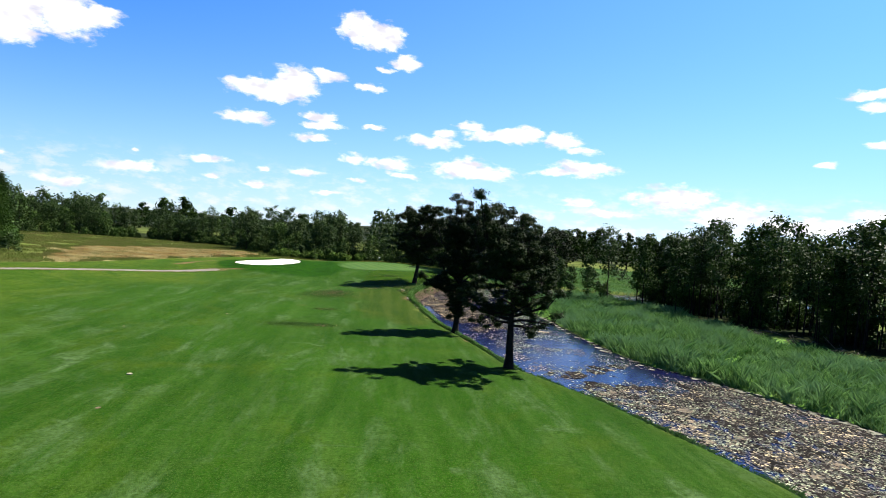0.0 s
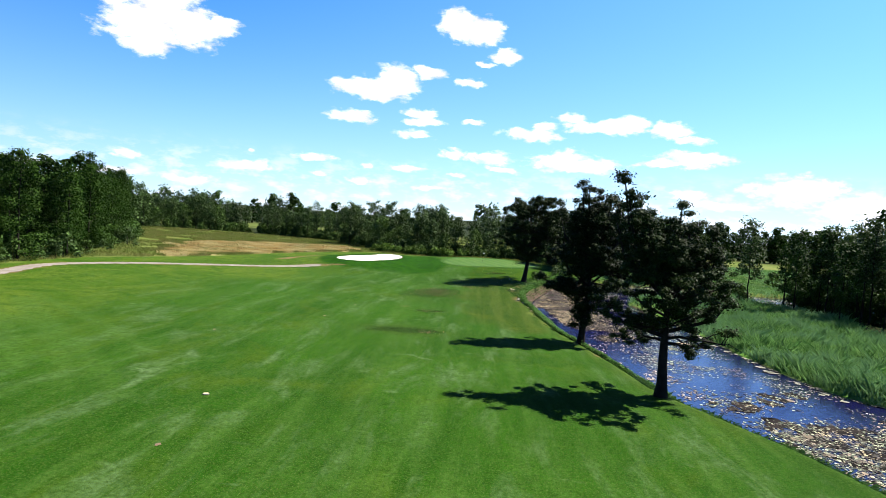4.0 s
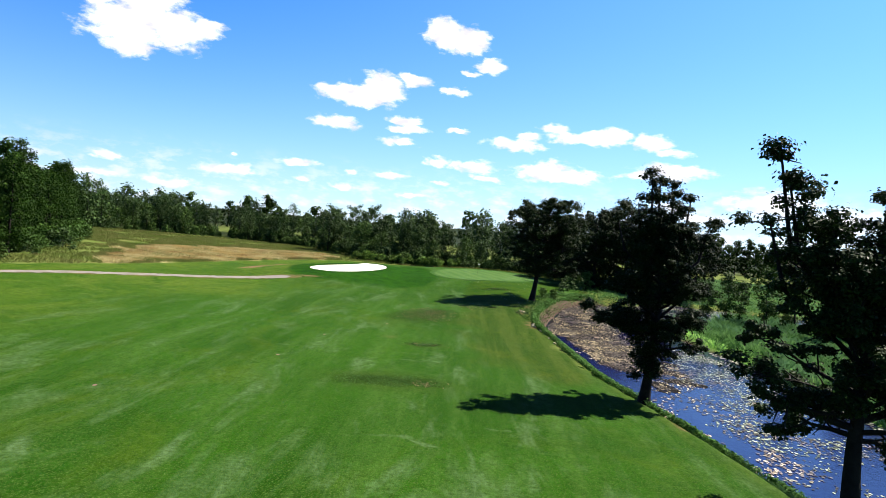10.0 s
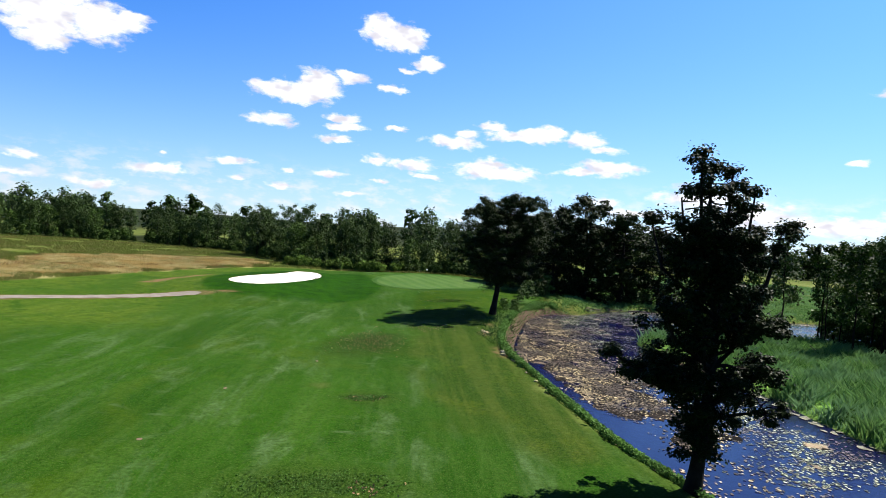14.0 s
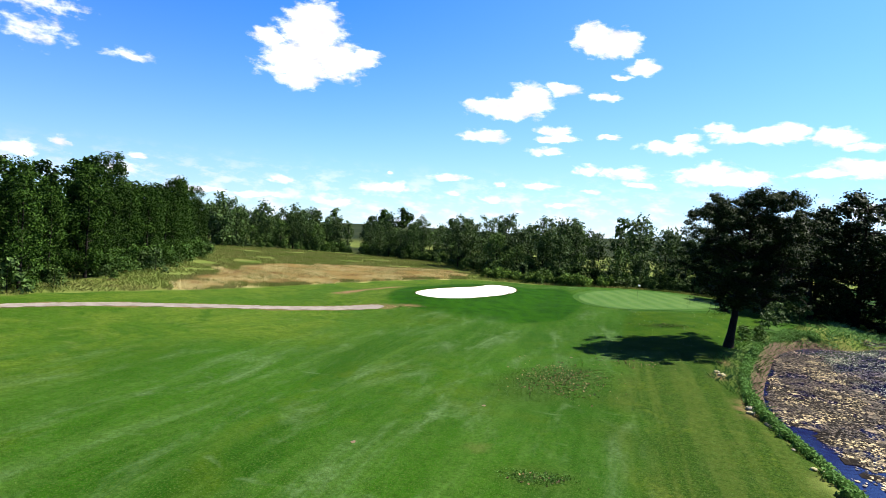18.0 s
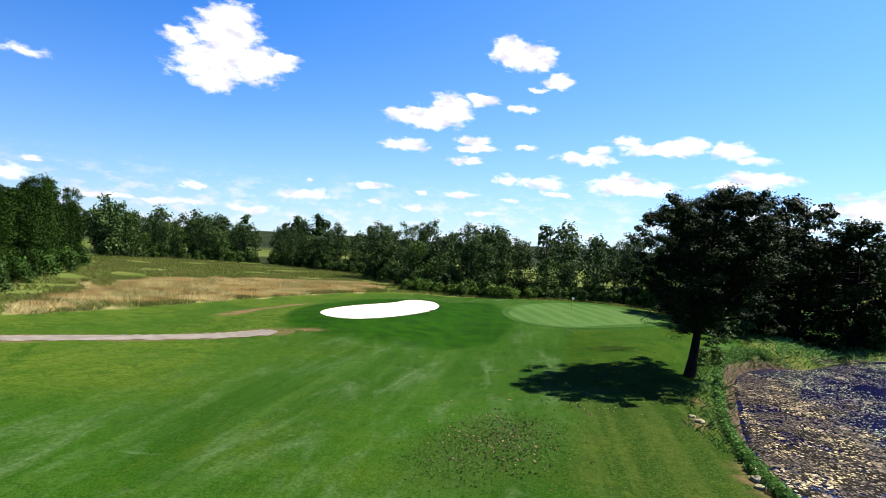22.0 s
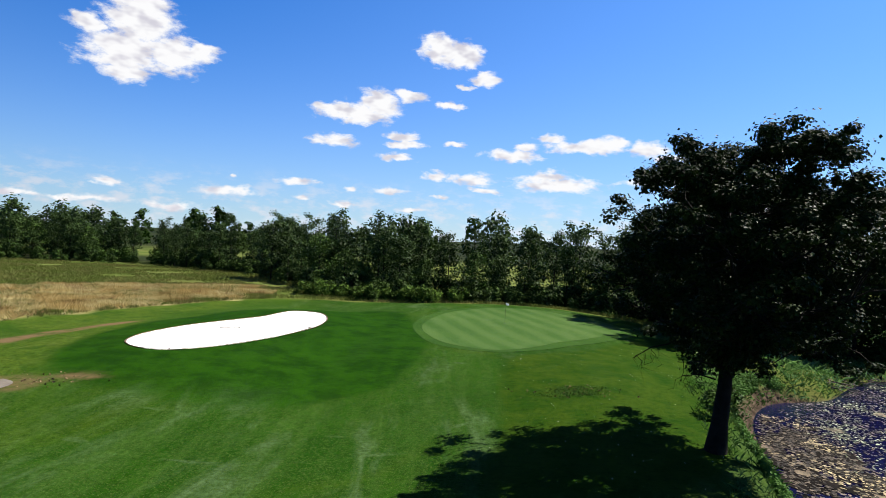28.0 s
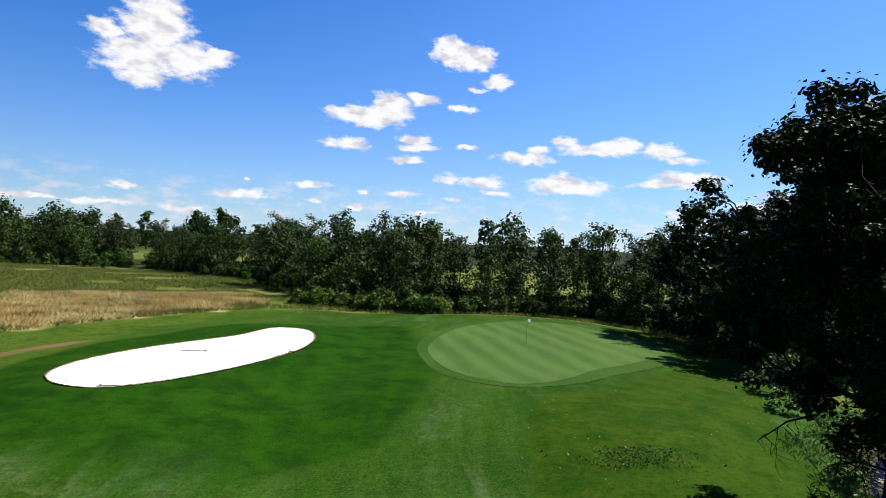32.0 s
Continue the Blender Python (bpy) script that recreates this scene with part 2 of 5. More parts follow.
def noise_of(tree, scale, detail=4.0, rough=0.55, stretch=None, turn=0.0, distort=0.0):
    co = node(tree, "ShaderNodeTexCoord")
    source = co.outputs["Object"]
    if stretch or turn:
        mp = node(tree, "ShaderNodeMapping")
        mp.inputs["Scale"].default_value = stretch or (1, 1, 1)
        mp.inputs["Rotation"].default_value = (0, 0, radians(turn))
        tree.links.new(source, mp.inputs[0])
        source = mp.outputs[0]
    n = node(tree, "ShaderNodeTexNoise")
    n.inputs["Scale"].default_value, n.inputs["Detail"].default_value = scale, detail
    n.inputs["Roughness"].default_value, n.inputs["Distortion"].default_value = rough, distort
    tree.links.new(source, n.inputs["Vector"])
    return n.outputs["Fac"]


def ramp(tree, fac, low, high):
    n = node(tree, "ShaderNodeMapRange", interpolation_type="SMOOTHSTEP")
    n.inputs["From Min"].default_value, n.inputs["From Max"].default_value = low, high
    tree.links.new(fac, n.inputs["Value"])
    return n.outputs[0]


def times(tree, a, b):
    n = node(tree, "ShaderNodeMath", operation="MULTIPLY")
    for i, v in enumerate((a, b)):
        if isinstance(v, (int, float)):
            n.inputs[i].default_value = v
        else:
            tree.links.new(v, n.inputs[i])
    return n.outputs[0]


def mix(tree, fac, a, b):
    n = node(tree, "ShaderNodeMix", data_type="RGBA")
    for key, v in (("Factor", fac), ("A", a), ("B", b)):
        if isinstance(v, tuple):
            n.inputs[key].default_value = (*v, 1)
        elif isinstance(v, (int, float)):
            n.inputs[key].default_value = v
        else:
            tree.links.new(v, n.inputs[key])
    return n.outputs["Result"]


def zone(tree, name):
    return node(tree, "ShaderNodeAttribute", attribute_name=name).outputs["Fac"]


def bump(tree, shader, fac, strength, distance):
    n = node(tree, "ShaderNodeBump")
    n.inputs["Strength"].default_value, n.inputs["Distance"].default_value = strength, distance
    tree.links.new(fac, n.inputs["Height"])
    tree.links.new(n.outputs[0], shader.inputs["Normal"])


def simple(name, low, high, scale, rough=0.8, relief=0.0, metal=0.0, by_object=0.0, by_island=0.0, spec=0.3):
    """Two colours mixed by noise at two scales, with a fine relief."""
    m, tr, sh = material(name)
    fac = noise_of(tr, scale)
    colour = mix(tr, ramp(tr, fac, 0.3, 0.7), low, high)
    colour = mix(tr, times(tr, ramp(tr, noise_of(tr, scale * 9, 3), 0.35, 0.75), 0.4), colour, tuple(c * 0.55 for c in low))
    for share, source in ((by_object, "object"), (by_island, "island")):
        if share:
            rnd = node(tr, "ShaderNodeObjectInfo").outputs["Random"] if source == "object" else node(tr, "ShaderNodeNewGeometry").outputs["Random Per Island"]
            hsv = node(tr, "ShaderNodeHueSaturation")
            mr = node(tr, "ShaderNodeMapRange")
            mr.inputs["To Min"].default_value, mr.inputs["To Max"].default_value = 1 - share, 1 + share
            tr.links.new(rnd, mr.inputs["Value"])
            tr.links.new(mr.outputs[0], hsv.inputs["Value"])
            tr.links.new(colour, hsv.inputs["Color"])
            colour = hsv.outputs[0]
    tr.links.new(colour, sh.inputs["Base Color"])
    sh.inputs["Roughness"].default_value, sh.inputs["Metallic"].default_value = rough, metal
    sh.inputs["Specular IOR Level"].default_value = spec
    if relief:
        bump(tr, sh, noise_of(tr, scale * 6, 5), 0.6, relief)
    return m


def leaf_material(name, dark, light, gloss=0.5, through_light=0.12, glint=0.03):
    """Leaves: colour varies leaf by leaf and tree by tree, with a little light through them."""
    m, tr, sh = material(name)
    rnd = node(tr, "ShaderNodeNewGeometry").outputs["Random Per Island"]
    colour = mix(tr, rnd, dark, light)
    colour = mix(tr, ramp(tr, noise_of(tr, 0.35, 3), 0.35, 0.7), colour, mix(tr, rnd, tuple(c * 0.6 for c in dark), tuple(c * 0.75 for c in light)))
    hsv = node(tr, "ShaderNodeHueSaturation")
    mr = node(tr, "ShaderNodeMapRange")
    mr.inputs["To Min"].default_value, mr.inputs["To Max"].default_value = 0.72, 1.3
    tr.links.new(node(tr, "ShaderNodeObjectInfo").outputs["Random"], mr.inputs["Value"])
    tr.links.new(mr.outputs[0], hsv.inputs["Value"])
    tr.links.new(colour, hsv.inputs["Color"])
    tr.links.new(hsv.outputs[0], sh.inputs["Base Color"])
    sh.inputs["Roughness"].default_value = gloss
    sh.inputs["Specular IOR Level"].default_value = glint
    clear = node(tr, "ShaderNodeBsdfTranslucent")
    tr.links.new(hsv.outputs[0], clear.inputs["Color"])
    both = node(tr, "ShaderNodeMixShader")
    both.inputs[0].default_value = through_light
    tr.links.new(sh.outputs[0], both.inputs[1])
    tr.links.new(clear.outputs[0], both.inputs[2])
    tr.links.new(both.outputs[0], tr.nodes["Material Output"].inputs["Surface"])
    return m


def blade_material(name, low, high, patch, through_light=0.4):
    """Grass blades: colour varies blade by blade and in patches, with light through them."""
    m, tr, sh = material(name)
    rnd = node(tr, "ShaderNodeNewGeometry").outputs["Random Per Island"]
    colour = mix(tr, rnd, low, high)
    colour = mix(tr, ramp(tr, noise_of(tr, 0.16, 5, 0.65), 0.42, 0.62), colour, patch)
    tr.links.new(colour, sh.inputs["Base Color"])
    sh.inputs["Roughness"].default_value = 0.7
    sh.inputs["Specular IOR Level"].default_value = 0.06
    clear = node(tr, "ShaderNodeBsdfTranslucent")
    tr.links.new(colour, clear.inputs["Color"])
    both = node(tr, "ShaderNodeMixShader")
    both.inputs[0].default_value = through_light
    tr.links.new(sh.outputs[0], both.inputs[1])
    tr.links.new(clear.outputs[0], both.inputs[2])
    tr.links.new(both.outputs[0], tr.nodes["Material Output"].inputs["Surface"])
    return m


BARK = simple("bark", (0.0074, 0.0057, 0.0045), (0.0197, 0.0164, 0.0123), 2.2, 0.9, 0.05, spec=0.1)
BARK_PALE = simple("pale_bark", (0.041, 0.0369, 0.0307), (0.082, 0.0738, 0.0615), 1.5, 0.9, 0.03)
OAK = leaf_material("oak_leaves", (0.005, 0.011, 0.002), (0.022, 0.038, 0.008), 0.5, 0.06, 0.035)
POPLAR = leaf_material("poplar_leaves", (0.0050, 0.0156, 0.0019), (0.0248, 0.0523, 0.0066), 0.6, 0.13)
ASH = leaf_material("ash_leaves", (0.0090, 0.0260, 0.0037), (0.036, 0.072, 0.0110), 0.55, 0.12, 0.04)
WILLOW = leaf_material("willow_leaves", (0.0130, 0.0290, 0.0055), (0.052, 0.088, 0.0235), 0.5, 0.14, 0.05)
SHRUB = leaf_material("shrub_leaves", (0.0170, 0.0400, 0.0060), (0.065, 0.11, 0.024), 0.55, 0.15, 0.04)
REED = blade_material("reed_blades", (0.042, 0.115, 0.024), (0.185, 0.32, 0.095), (0.14, 0.25, 0.11), 0.33)
BANK_GRASS = blade_material("bank_blades", (0.025, 0.075, 0.012), (0.085, 0.16, 0.035), (0.06, 0.12, 0.04), 0.25)
WEED = leaf_material("weed_leaves", (0.045, 0.125, 0.02), (0.115, 0.225, 0.05), 0.6, 0.25)
BRIAR = leaf_material("briar_leaves", (0.034, 0.078, 0.010), (0.105, 0.165, 0.03), 0.6, 0.2)
FALLEN = simple("fallen_leaves", (0.1, 0.06, 0.025), (0.24, 0.17, 0.09), 3.0, 0.9, by_island=0.4)
TAN_GRASS = blade_material("dry_grass_blades", (0.36, 0.295, 0.12), (0.6, 0.52, 0.28), (0.41, 0.3, 0.12))
RUSSET = blade_material("russet_blades", (0.17, 0.1, 0.045), (0.3, 0.19, 0.09), (0.2, 0.12, 0.05))
WILD_GRASS = blade_material("wild_grass_blades", (0.07, 0.102, 0.017), (0.15, 0.18, 0.044), (0.15, 0.145, 0.048))
CLOVER = leaf_material("clover_leaves", (0.014, 0.042, 0.004), (0.06, 0.12, 0.028), 0.6, 0.1)
SAND = simple("bunker_sand", (0.62, 0.60, 0.56), (0.74, 0.72, 0.69), 0.5, 0.95, 0.02)
EARTH = simple("bare_earth", (0.0656, 0.041, 0.0225), (0.123, 0.0861, 0.0533), 1.2, 0.95, 0.04)
GRAVEL = simple("path_gravel", (0.1107, 0.0922, 0.0738), (0.1661, 0.1439, 0.1218), 0.7, 0.95, 0.02)
STONE = simple("pale_stone", (0.168, 0.15, 0.04), (0.27, 0.252, 0.216), 3.0, 0.85, 0.03, by_object=0.2)
WOOD_GREY = simple("weathered_wood", (0.0406, 0.0339, 0.0271), (0.0992, 0.0857, 0.0699), 3.0, 0.85, 0.02)
WHITE_PAINT = simple("white_paint", (0.74, 0.74, 0.72), (0.82, 0.82, 0.8), 4.0, 0.5)
RAKE_BLACK = simple("dark_rake_plastic", (0.0164, 0.0164, 0.0164), (0.041, 0.0369, 0.0328), 6.0, 0.5)
FLAG_CLOTH = simple("white_flag_cloth", (0.7, 0.7, 0.7), (0.82, 0.82, 0.82), 5.0, 0.8)


def turf_material(name, dark, light, streak, streak_turn, dry, dry_amount, wave_scale=0.0):
    """Mown turf: broad mottling, long mowing streaks, scattered dry patches and a fine blade grain."""
    m, tr, sh = material(name)
    colour = mix(tr, ramp(tr, noise_of(tr, 0.09, 5, 0.6), 0.35, 0.68), dark, light)
    lines = ramp(tr, noise_of(tr, 1.0, 3, 0.6, (0.4, 0.04, 1), streak_turn, 0.4), 0.48, 0.75)
    colour = mix(tr, times(tr, lines, 0.5), colour, streak)
    colour = mix(tr, times(tr, ramp(tr, noise_of(tr, 0.35, 6, 0.7, (1, 0.6, 1), 20), 0.56, 0.74), dry_amount), colour, dry)
    colour = mix(tr, times(tr, ramp(tr, noise_of(tr, 7.0, 4, 0.7), 0.4, 0.75), 0.45), colour, tuple(c * 0.5 for c in dark))
    if wave_scale:
        co = node(tr, "ShaderNodeTexCoord")
        mp = node(tr, "ShaderNodeMapping")
        mp.inputs["Rotation"].default_value = (0, 0, radians(-17))
        tr.links.new(co.outputs["Object"], mp.inputs[0])
        wave = node(tr, "ShaderNodeTexWave")
        wave.inputs["Scale"].default_value, wave.inputs["Distortion"].default_value = wave_scale, 1.6
        tr.links.new(mp.outputs[0], wave.inputs["Vector"])
        colour = mix(tr, times(tr, ramp(tr, wave.outputs["Fac"], 0.05, 0.95), 0.42), colour, streak)
    tr.links.new(colour, sh.inputs["Base Color"])
    sh.inputs["Roughness"].default_value = 0.75
    sh.inputs["Specular IOR Level"].default_value = 0.03
    bump(tr, sh, noise_of(tr, 9.0, 6, 0.75), 0.7, 0.05)
    return m


# ---- plan: outlines in metres ----
def rounded(points, steps=6, closed=True):
    """A smooth line through the points (Catmull-Rom)."""
    p = np.array(points, float)
    n = len(p)
    out = []
    for i in range(n if closed else n - 1):
        if closed:
            a, b, c, d = p[(i - 1) % n], p[i], p[(i + 1) % n], p[(i + 2) % n]
        else:
            a, b, c, d = p[max(i - 1, 0)], p[i], p[i + 1], p[min(i + 2, n - 1)]
        for k in range(steps):
            t = k / steps
            out.append(0.5 * (2 * b + (c - a) * t + (2 * a - 5 * b + 4 * c - d) * t * t + (3 * b - a - 3 * c + d) * t ** 3))
    if not closed:
        out.append(p[-1])
    return np.array(out)


def line_distance(x, y, line, closed):
    """Distance from each point to a polyline, and whether a closed one holds it."""
    best = np.full(x.shape, 1e9)
    inside = np.zeros(x.shape, bool)
    n = len(line)
    for i in range(n if closed else n - 1):
        (ax, ay), (bx, by) = line[i], line[(i + 1) % n]
        dx, dy = bx - ax, by - ay
        t = np.clip(((x - ax) * dx + (y - ay) * dy) / (dx * dx + dy * dy + 1e-9), 0, 1)
        best = np.minimum(best, (x - ax - t * dx) ** 2 + (y - ay - t * dy) ** 2)
        if closed and ay != by:
            inside ^= ((ay > y) != (by > y)) & (x < (bx - ax) * (y - ay) / (by - ay) + ax)
    best = np.sqrt(best)
    return np.where(inside, -best, best) if closed else best


def ease(v, low, high):
    t = np.clip((v - low) / (high - low), 0, 1)
    return t * t * (3 - 2 * t)


WATER = rounded([(45, -80), (30, -20), (20, 15), (16.8, 29.6), (15.8, 34), (14.6, 38), (13.0, 43.4), (10.9, 48), (9.0, 52.5), (7.6, 60),
                 (6.3, 66.5), (5.1, 72), (4.4, 80), (3.8, 88), (3.5, 93), (4.0, 100), (6.7, 110.5), (9.8, 120.5), (14, 127), (19.5, 129.5),
                 (24, 134), (31, 138.8), (39, 140), (49, 137.5), (70, 140), (110, 150), (112, 128), (70, 120), (50, 119), (38, 117.5)], 5)
WATER_FAR = rounded([(28, 115.5), (23.5, 113), (20.5, 109.5), (19, 106), (19, 100), (19.8, 93), (21, 86), (20.8, 78), (21.2, 67), (22.3, 59),
                     (26, 52.5), (28.8, 45), (31, 38), (36, 20), (46, -20), (62, -80)], 5, False)
WATER = np.concatenate([WATER[:-5], WATER_FAR])
GREEN = rounded([(-11.4, 142.2), (-10.2, 135), (-8, 131.2), (-5, 129.4), (-2.2, 131.2), (0.6, 135.8), (4, 139.6), (8.4, 145.4), (7.9, 152.4), (5.2, 158), (1.4, 162), (-4.4, 161), (-9, 154)])
COLLAR = rounded([(-13, 143), (-11.8, 134.5), (-9.6, 129.8), (-5.4, 127.4), (-1.4, 129.2), (2, 133.8), (5.4, 137.6), (10, 144), (9.6, 153), (6.6, 160), (1.6, 164), (-5.4, 163), (-10.4, 155.5)])
COLLAR = np.array((-1.5, 146.0)) + (COLLAR - (-1.5, 146.0)) * 0.94
LUSH = rounded([(-15, 153), (-11.8, 140), (-10.0, 130.5), (-11.4, 121), (-14, 117), (-19, 114.2), (-26, 115), (-33, 120), (-35, 134), (-31, 150), (-22, 154)])
FLANK = rounded([(-6.2, 106), (-5.6, 114), (-5.2, 121), (-4.0, 126.5), (0.6, 130), (5, 136), (10.5, 143), (12, 138), (9, 128), (6.5, 118), (4, 110), (0, 106)])
BUNKER = rounded([(-30.9, 125.2), (-29.2, 123.2), (-26.6, 122.9), (-24, 125.6), (-21.6, 130.6), (-20.2, 136), (-20.5, 141), (-22.2, 144.6), (-25.0, 144.6), (-26.3, 140), (-27.6, 137.5), (-30, 133), (-31.2, 128.6)])
PATH_LINE = rounded([(-50, 40), (-55, 58), (-57.4, 71), (-58.8, 80), (-60.1, 87), (-58.2, 94), (-54, 99.6), (-48.3, 103.8), (-42.4, 107.8), (-36, 111.8), (-31.2, 115.2)], 5, False)
FIELD_EDGE = rounded([(-40, 40), (-62, 76), (-64, 92), (-63, 103), (-57, 112), (-51.5, 126), (-47, 140), (-43.5, 151), (-35.5, 167), (-24, 170.5), (-14, 171.5), (-4, 170.5), (6, 166), (13, 158), (17, 146), (16, 138), (13, 131)], 4, False)
TAN = rounded([(-57, 113), (-51, 128.5), (-46, 142), (-43, 152), (-35.5, 170), (-44, 186), (-58, 180), (-70, 169), (-75, 155), (-72, 140), (-64, 122)])
STRIP = rounded([(-41.0, 124.0), (-40.2, 127.0), (-39.0, 131.5), (-37.6, 137.5)], 5, False)
ROUGH_RIGHT = rounded([(2, 68), (-3.5, 72), (-5.8, 82), (-6.5, 92), (-5.4, 100), (-3, 104), (1, 107), (5, 110), (5, 95), (5, 80)])
MOWN = np.concatenate([FIELD_EDGE, [(7, 116), (4.6, 108), (2.4, 99), (1.6, 92), (2.6, 80), (3.6, 72), (5.2, 66), (6.8, 58), (8.4, 52), (12, 43.5), (14.5, 34), (18, 15), (28, -20), (40, -80), (-90, -80), (-60, 0)]])
WATER_Z = -0.9
EDGE_L = rounded([(-63, 60), (-66, 80), (-69, 101), (-73, 118), (-79, 133), (-87, 149), (-101, 172), (-122, 196)], 6, False)
BACK = rounded([(-128, 214), (-108, 226), (-90, 236), (-70, 226), (-54, 218), (-44, 204), (-30, 186), (-20, 180), (-8, 181), (4, 180), (12, 172), (20, 166)], 6, False)
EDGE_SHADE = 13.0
TRACKS = [[(-45, 64), (-35.5, 54.4), (-28.7, 47.6), (-24.7, 42)], [(-44.3, 64.5), (-31.6, 52.1), (-25, 45.4), (-20.9, 40.8)], [(-45.1, 66.5), (-31.9, 56.4), (-24.4, 49.6)], [(-46.5, 62.8), (-35.3, 51.6), (-28.5, 43.9)], [(-46, 57), (-38, 56), (-29, 50)]]


def lay(x, y):
    """Height of the ground, and the distances to the outlines."""
    x, y = np.asarray(x, float), np.asarray(y, float)
    d_water = line_distance(x, y, WATER, True)
    d_green = line_distance(x, y, GREEN, True)
    d_bunker = line_distance(x, y, BUNKER, True)
    z = 0.10 * np.sin(x * 0.11 + 1.3) * np.cos(y * 0.07) + 0.05 * np.sin(y * 0.23 + x * 0.1) - 0.05
    z = z + 1.25 * np.exp(-(np.maximum(d_green, 0) / 12.0) ** 2)
    z = np.maximum(z, 1.12 * np.exp(-(np.maximum(d_bunker, 0) / 9.0) ** 2) + 0.25 * ease(y, 120, 150) * np.exp(-(np.maximum(d_bunker, 0) / 9.0) ** 2))
    z = z + 0.85 * np.exp(-((x - 2) / 8.0) ** 2) * ease(y, 86, 106) * (1 - ease(y, 122, 140))
    # land past the water lies low
    east = ease(x, 18, 26) * (1 - ease(y, 105, 125) * ease(26 - x, 0, 6))
    z = z * (1 - east) + east * (-0.45 + 0.15 * np.sin(x * 0.3) * np.sin(y * 0.26) + 0.5 * ease(d_water, 12, 60))
    z = z - 0.28 * ease(-d_bunker, 0.0, 1.2) + 0.09 * np.exp(-((d_bunker - 0.5) / 0.5) ** 2)
    # banks
    bank = ease(d_water, -0.5, 2.0)
    z = np.where(d_water < 2.0, (WATER_Z - 0.15) + (z - (WATER_Z - 0.15)) * bank, z)
    z = z - 0.8 * ease(-d_water, 0.4, 3.0)
    # far land and low wooded ridges
    r = np.hypot(x, y - 60)
    z = z * (1 - ease(r, 250, 500)) + ease(r, 700, 1500) * (14 + 5 * np.sin(np.arctan2(x, y) * 5 + 1) + 3 * np.sin(np.arctan2(x, y) * 13))
    return z, d_water, d_green, d_bunker


def height(x, y):
    return float(lay(np.array([x]), np.array([y]))[0][0])


def sheet(name, verts, faces, mat, smooth=True):
    """A mesh from arrays, all faces with the same number of corners."""
    verts, faces = np.asarray(verts, np.float32), np.asarray(faces, np.int32)
    me = bpy.data.meshes.new(name)
    n, k = faces.shape
    me.vertices.add(len(verts))
    me.vertices.foreach_set("co", verts.ravel())
    me.loops.add(n * k)
    me.loops.foreach_set("vertex_index", faces.ravel())
    me.polygons.add(n)
    me.polygons.foreach_set("loop_start", np.arange(0, n * k, k, dtype=np.int32))
    me.polygons.foreach_set("use_smooth", np.full(n, smooth))
    me.update(calc_edges=True)
    me.materials.append(mat)
    return me


def part(name, bm, mat, parent=None, label=""):
    """Links a bmesh as one mesh object, under a thing if one is given."""
    me = bpy.data.meshes.new(name)
    bm.to_mesh(me)
    bm.free()
    me.materials.append(mat)
    ob = new(name, me)
    ob.parent = parent
    if label:
        ob["label"] = label
    return ob


def thing(name, x, y, z, label, category, group="", turn=0.0):
    ob = new(name)
    ob.matrix_world = pose(x, y, z, 0, 0, turn)
    return tagged(ob, label, category, group)


# ---- ground ----
def axis(low, high, step, reach):
    """Even steps within a stretch, growing steps past it."""
    inner = list(np.arange(low, high + step, step))
    left, right, s = [low], [inner[-1]], step
    while left[-1] > -reach or right[-1] < reach:
        s *= 1.16
        left.append(left[-1] - s)
        right.append(right[-1] + s)
    return np.array(left[:0:-1] + inner + right[1:])


gx, gy = axis(-64, 36, 0.55, 3200), axis(8, 176, 0.6, 3200)
GX, GY = np.meshgrid(gx, gy)
GZ, D_WATER, D_GREEN, D_BUNKER = lay(GX.ravel(), GY.ravel())
nx, ny = len(gx), len(gy)
cell = (np.arange(ny - 1)[:, None] * nx + np.arange(nx - 1)[None, :]).ravel()
quads = np.stack([cell, cell + 1, cell + nx + 1, cell + nx], 1)

GROUND, gt, gs = material("ground_cover")
# mown fairway
fair = mix(gt, ramp(gt, noise_of(gt, 0.06, 6, 0.62, (1, 0.7, 1), 0, 0.8), 0.36, 0.64), TURF_DARK, TURF_LIGHT)
fair = mix(gt, times(gt, ramp(gt, noise_of(gt, 0.11, 5, 0.65, (1, 0.55, 1), 33, 1.2), 0.5, 0.68), 0.5), fair, (0.038, 0.060, 0.004))
fair = mix(gt, times(gt, ramp(gt, noise_of(gt, 0.2, 6, 0.7, (1, 0.5, 1), 110, 1.4), 0.5, 0.66), 0.7), fair, (0.0055, 0.027, 0.001))
# mowing streaks down the hole, and fainter ones across it
fair = mix(gt, times(gt, ramp(gt, noise_of(gt, 1.0, 4, 0.6, (0.42, 0.035, 1), -4, 0.9), 0.44, 0.76), 0.5), fair, TURF_STREAK)
fair = mix(gt, times(gt, ramp(gt, noise_of(gt, 1.0, 6, 0.72, (1.0, 0.09, 1), -5, 0.4), 0.46, 0.74), 0.5), fair, TURF_STREAK)
fair = mix(gt, times(gt, ramp(gt, noise_of(gt, 1.0, 6, 0.72, (0.8, 0.09, 1), 47, 0.4), 0.48, 0.74), 0.45), fair, TURF_STREAK)
